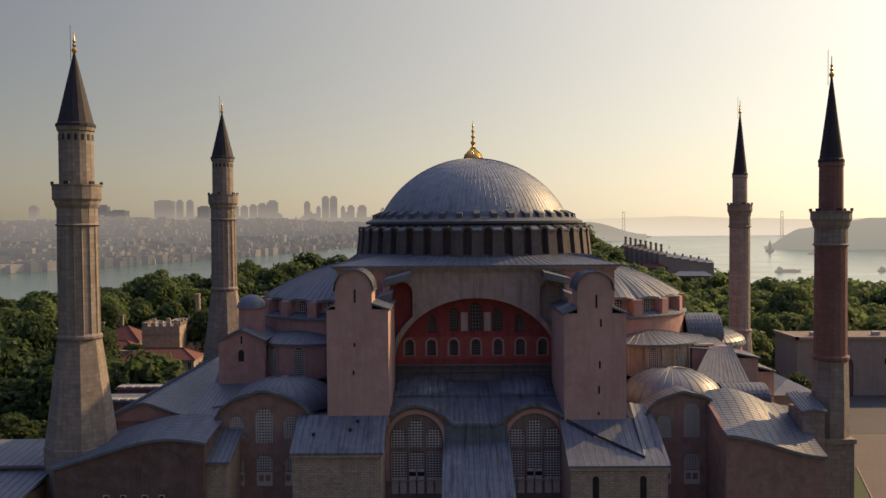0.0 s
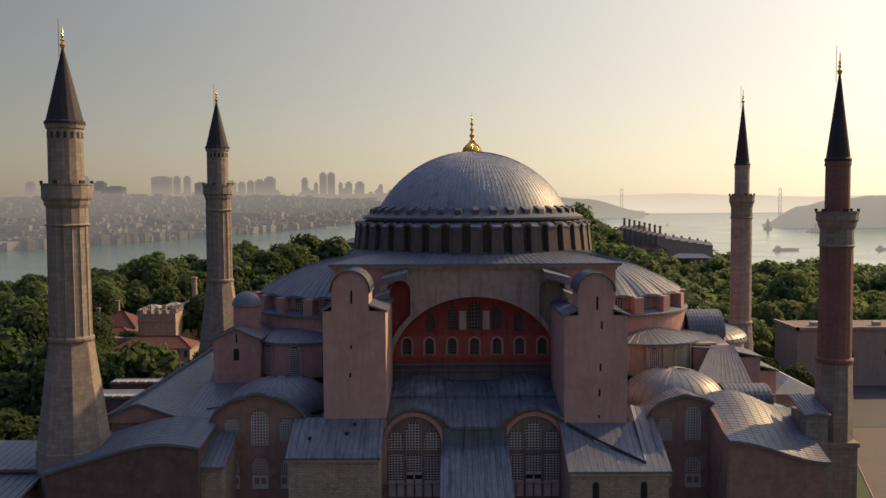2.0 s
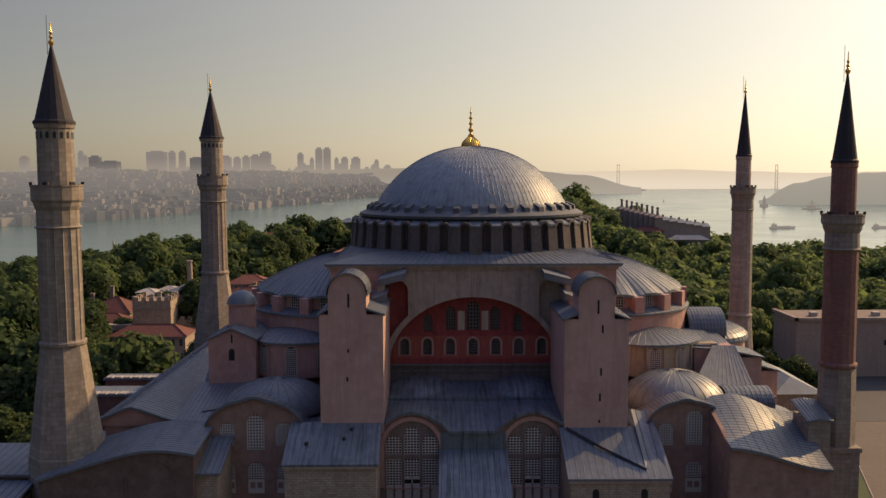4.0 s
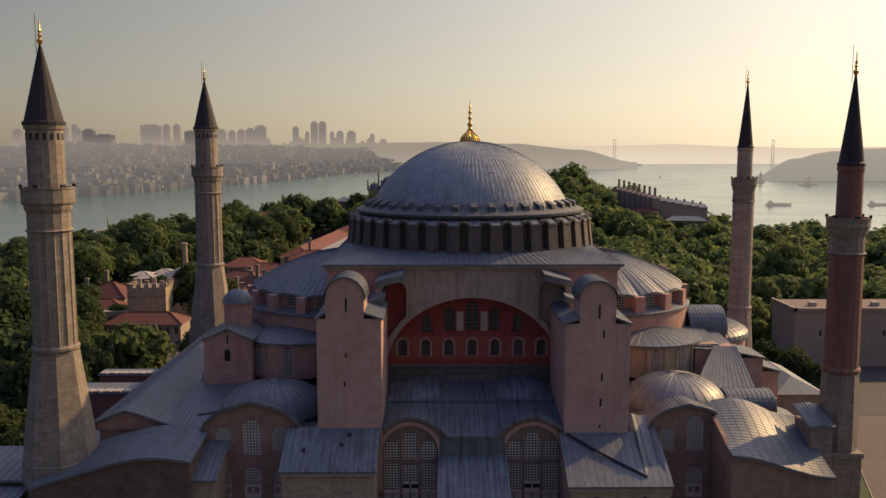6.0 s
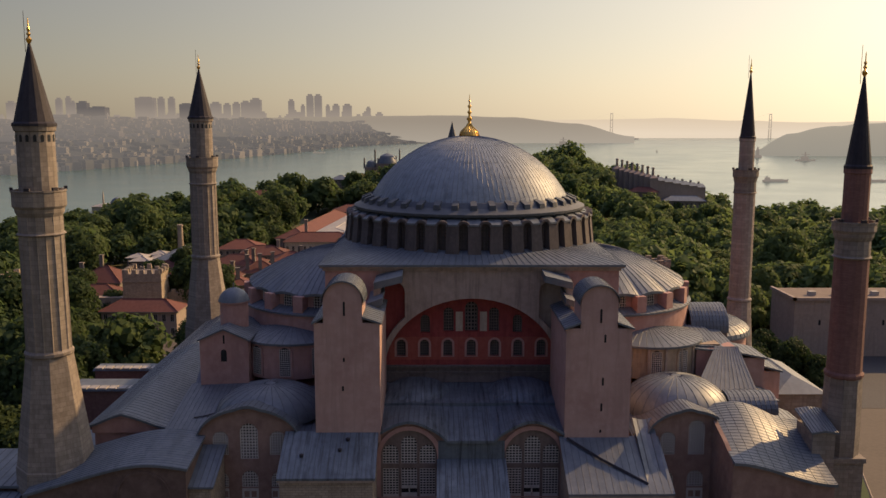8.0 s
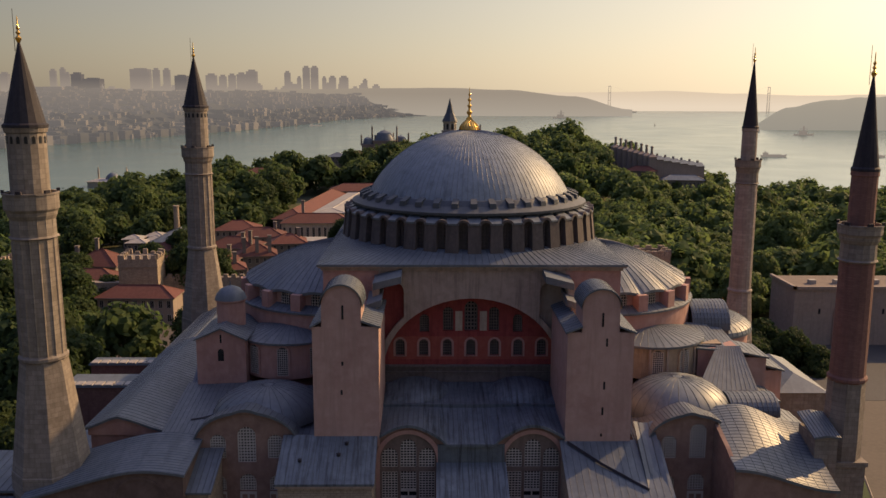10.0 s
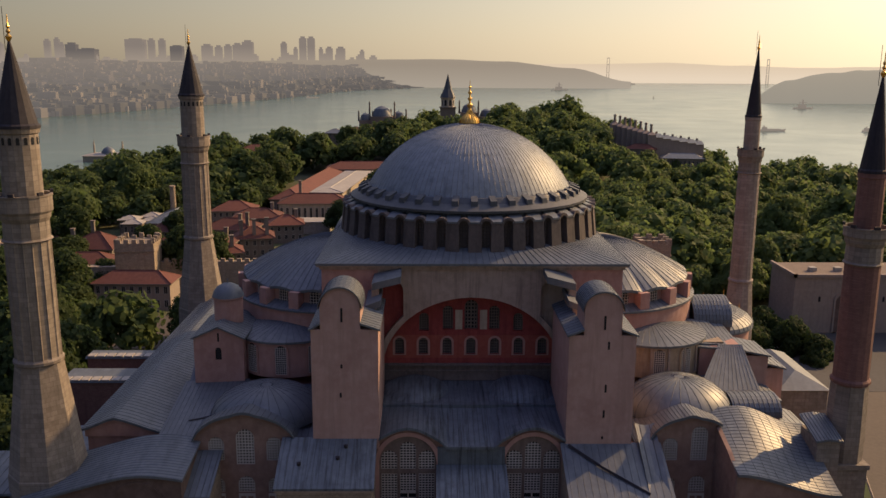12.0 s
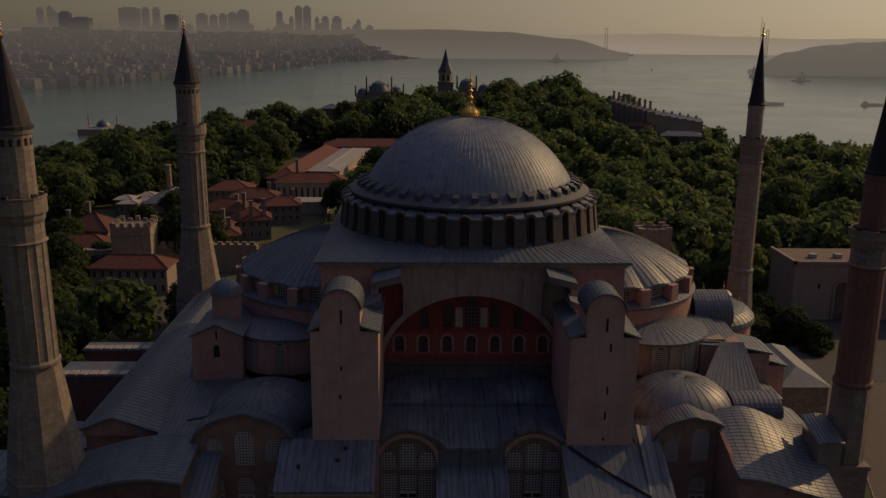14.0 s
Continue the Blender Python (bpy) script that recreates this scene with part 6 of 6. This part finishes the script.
# ---- trees ----
def tree_arrays(seed, height, radius, clumps, leaf):
    """Corners and triangles of a crown: clumps of bent leaf sprays set round several limbs."""
    r = np.random.RandomState(seed)
    k = r.randint(9, 13)
    turn = np.arange(k) * 2.4 + r.uniform(-.5, .5, k)
    rise = np.linspace(0, 1, k) ** .8
    reach = radius * np.sqrt(1 - (rise * .97) ** 2) * r.uniform(.50, .68, k)
    lobes = np.column_stack([reach * np.cos(turn), reach * np.sin(turn), height * (.27 + .52 * rise)])
    size = radius * r.uniform(.36, .50, k)
    pts = []
    while len(pts) < clumps:
        j = r.randint(k)
        d = r.normal(size=3)
        d /= np.linalg.norm(d)
        if d[2] < -.55:
            continue
        rad = size[j] * r.uniform(.84, 1.08)
        pts.append(lobes[j] + d * rad * np.array([1, 1, .82]))
    pts = np.array(pts)
    V, F = [], []
    # dark inner masses, one to each lobe
    ico = [(0, 0, 1)] + [(.894 * math.cos(q * math.tau / 5), .894 * math.sin(q * math.tau / 5), .447) for q in range(5)] + [(.894 * math.cos((q + .5) * math.tau / 5), .894 * math.sin((q + .5) * math.tau / 5), -.447) for q in range(5)] + [(0, 0, -1)]
    tri = [(0, 1 + q, 1 + (q + 1) % 5) for q in range(5)] + [(1 + q, 6 + q, 1 + (q + 1) % 5) for q in range(5)] + [(6 + q, 6 + (q + 1) % 5, 1 + (q + 1) % 5) for q in range(5)] + [(11, 6 + (q + 1) % 5, 6 + q) for q in range(5)]
    for j in range(k):
        i = len(V)
        V += [lobes[j] + np.array(c) * size[j] * r.uniform(.70, .80) * np.array([1, 1, .8]) for c in ico]
        F += [(i + a_, i + b_, i + c_) for a_, b_, c_ in tri]
    for p in pts:
        j = np.argmin(((lobes - p) ** 2).sum(1))
        out = p - lobes[j]
        out /= np.linalg.norm(out) + 1e-6
        for q in range(2):
            nrm = out + r.normal(size=3) * .34 + np.array([0, 0, .2])
            nrm /= np.linalg.norm(nrm)
            a = np.cross(nrm, r.normal(size=3))
            a /= np.linalg.norm(a) + 1e-6
            b = np.cross(nrm, a)
            s1, s2 = leaf * r.uniform(.55, 1.25), leaf * r.uniform(.55, 1.25)
            o = p + r.normal(size=3) * leaf * .4
            i = len(V)
            V += [o - a * s1, o - b * s2 + nrm * leaf * .15, o + a * s1 * r.uniform(.6, 1.1), o + b * s2 - nrm * leaf * .2]
            F += [(i, i + 1, i + 3), (i + 1, i + 2, i + 3)]
    return np.array(V), np.array(F), lobes

def trunk_shape(height, radius, lobes):
    s = Shape()
    s.lathe([(radius * .075, 0), (radius * .05, height * .3), (radius * .03, height * .6)], 6)
    for l in lobes[:5]:
        a, b = Vector((0, 0, height * .3)), Vector(l)
        side = (b - a).cross(Vector((0, 0, 1))).normalized() * radius * .022
        up = side.cross(b - a).normalized() * radius * .022
        k = len(s.v)
        s.v += [tuple(a + side * 1.6), tuple(a + up * 1.6), tuple(a - side * 1.6), tuple(b + side * .5), tuple(b + up * .5), tuple(b - side * .5)]
        s.f += [(k, k + 1, k + 4, k + 3), (k + 1, k + 2, k + 5, k + 4), (k + 2, k, k + 3, k + 5)]
    return s

KINDS = []
for k in range(7):
    h, rad = (13.5, 15, 12, 16, 13, 9.5, 14)[k], (6.6, 7.6, 6.2, 8.0, 5.6, 4.4, 7.2)[k]
    V, F, lobes = tree_arrays(20 + k, h, rad, (2100, 2300, 2000, 2400, 1900, 1250, 2200)[k], .46)
    me = bpy.data.meshes.new("crown")
    me.from_pydata(V.tolist(), [], F.tolist())
    me.materials.append(LEAF if k % 3 else LEAF_DARK)
    KINDS.append((me, trunk_shape(h, rad, lobes).mesh("trunk", BARK), h, rad))

def tree(x, y, z, k, scale, turn, label="broad-leaved park tree with a full green crown"):
    t = thing("tree", label, "tree", (x, y, z), group="park trees")
    t.rotation_euler = (0, 0, turn)
    t.scale = (scale, scale, scale * (1.0 + .22 * math.sin(x * 3.1 + y)))
    part("crown", KINDS[k][0], None, t)
    part("trunk", KINDS[k][1], None, t)
    return t

# clearings where houses and yards stand: (x0, x1, y0, y1)
CLEAR = [(-62, 62, -60, 46), (-125, -34, 52, 200), (-70, 14, 196, 330), (47, 130, -60, 84), (26, 48, 40, 56), (97, 146, 349, 380), (40, 130, 470, 560), (-78, 42, 424, 492), (-120, -64, 372, 408)]
def clear(x, y, pad=0):
    return any(a - pad < x < b + pad and c - pad < y < d + pad for a, b, c, d in CLEAR)

rng = random.Random(11)
near, far = [], []
tries = 0
while tries < 9000:
    tries += 1
    y = 46 + 640 * rng.random() ** 1.15
    half = 75 + 0.62 * (y + 130)
    x = rng.uniform(-half, half)
    if clear(x, y, 3):
        continue
    g = ground_height(x, y)
    if g < SEA + 3:
        continue
    gap = rng.uniform(6.2, 13) if y < 260 else rng.uniform(8, 16)
    if any((x - a) ** 2 + (y - b) ** 2 < gap * gap for a, b, *_ in (near + far)[-2500:]):
        continue
    # mostly dark-leaved kinds west of x = -20, to paint that side dimmer
    (near if y < 250 and len(near) < 225 else far).append((x, y, g, rng.choice((1, 2, 4, 5) if x > -20 else (0, 3, 6, 0, 2)), gap / (8.2 if y < 260 else 10.4) * rng.uniform(.85, 1.15), rng.uniform(0, 6.28)))
for t in near:
    tree(t[0], t[1], t[2] - .2, *t[3:])
for x, y, k, sc in ((-72, 22, 3, 1), (-80, 36, 4, 1.05), (-84, 14, 1, 1.1), (-92, 26, 2, 1), (-76, 2, 3, 0.8), (-86, -10, 0, 1), (-98, 2, 4, 1.1), (-58, 60, 2, 0.8), (-90, 70, 5, 0.8), (-100, 60, 1, 1), (-72, 12, 5, 0.9), (-66, -6, 4, 0.7), (-104, -20, 3, 1.1), (-112, 40, 0, 1.1), (-52, 44, 5, 0.7), (-61, -14, 5, 0.7), (-70, -18, 1, 0.8), (-78, -24, 3, 0.9), (-90, -32, 1, 1), (-96, 84, 5, 0.9), (-94, 108, 4, 0.7), (-74, 112, 1, 0.8), (-68, 118, 0, 0.8), (-112, 126, 3, 0.8), (-118, 148, 1, 0.8), (-96, 150, 4, 0.7), (-90, 166, 2, 0.8), (-36, 186, 5, 0.9), (-30, 224, 1, 0.9), (-26, 250, 3, 1), (-74, 228, 2, 1), (-80, 244, 3, 1.1), (-76, 262, 1, 1.1)):
    # dark-leaved kinds only: the west side's shade is put into the leaf colour
    tree(x, y, -.2, (0, 3, 6, 3)[k % 4], sc * 1.12, x * 1.7, "leafy green tree beside the mosque")
for x, y, sc in ((73, 52, .55), (77, 47, .5), (75, 44, .36), (70, 60, .6), (66, 58, .7), (64, 50, .6)):
    tree(x, y, -2.6, 6, sc * 1.15, x, "rounded dark green shrub by the square")
# woods further off, in one sheet of crowns
lo = [tree_arrays(60 + k, 14, 8.0, 420, 0.80) for k in range(6)]
def woods(name, stand, leaves, label):
    VV, FF, base = [], [], 0
    for x, y, z, k, sc, tu in stand:
        V, F, _ = lo[k % 6]
        c, s_ = math.cos(tu), math.sin(tu)
        if 40 < x < 98 and 370 < y < 520 or 150 < x < 235 and 290 < y < 420:
            sc *= 1.14
        W = V @ np.array([[c, s_, 0], [-s_, c, 0], [0, 0, 1]]) * sc + np.array([x, y, z - .5])
        VV.append(W)
        FF.append(F + base)
        base += len(W)
    me = bpy.data.meshes.new(name)
    me.from_pydata(np.concatenate(VV).tolist(), [], np.concatenate(FF).tolist())
    me.materials.append(leaves)
    part(name, me, None, None, label, category="trees", kind="stuff")
woods("hill_woods", [t for t in far if t[0] > -20], LEAF, "dense green park woodland on the hill")
# same woods in the tone with painted shade
woods("shore_woods", [t for t in far if t[0] <= -20], LEAF_SHADED, "dense green woodland above the shore, shade in its leaf colour")
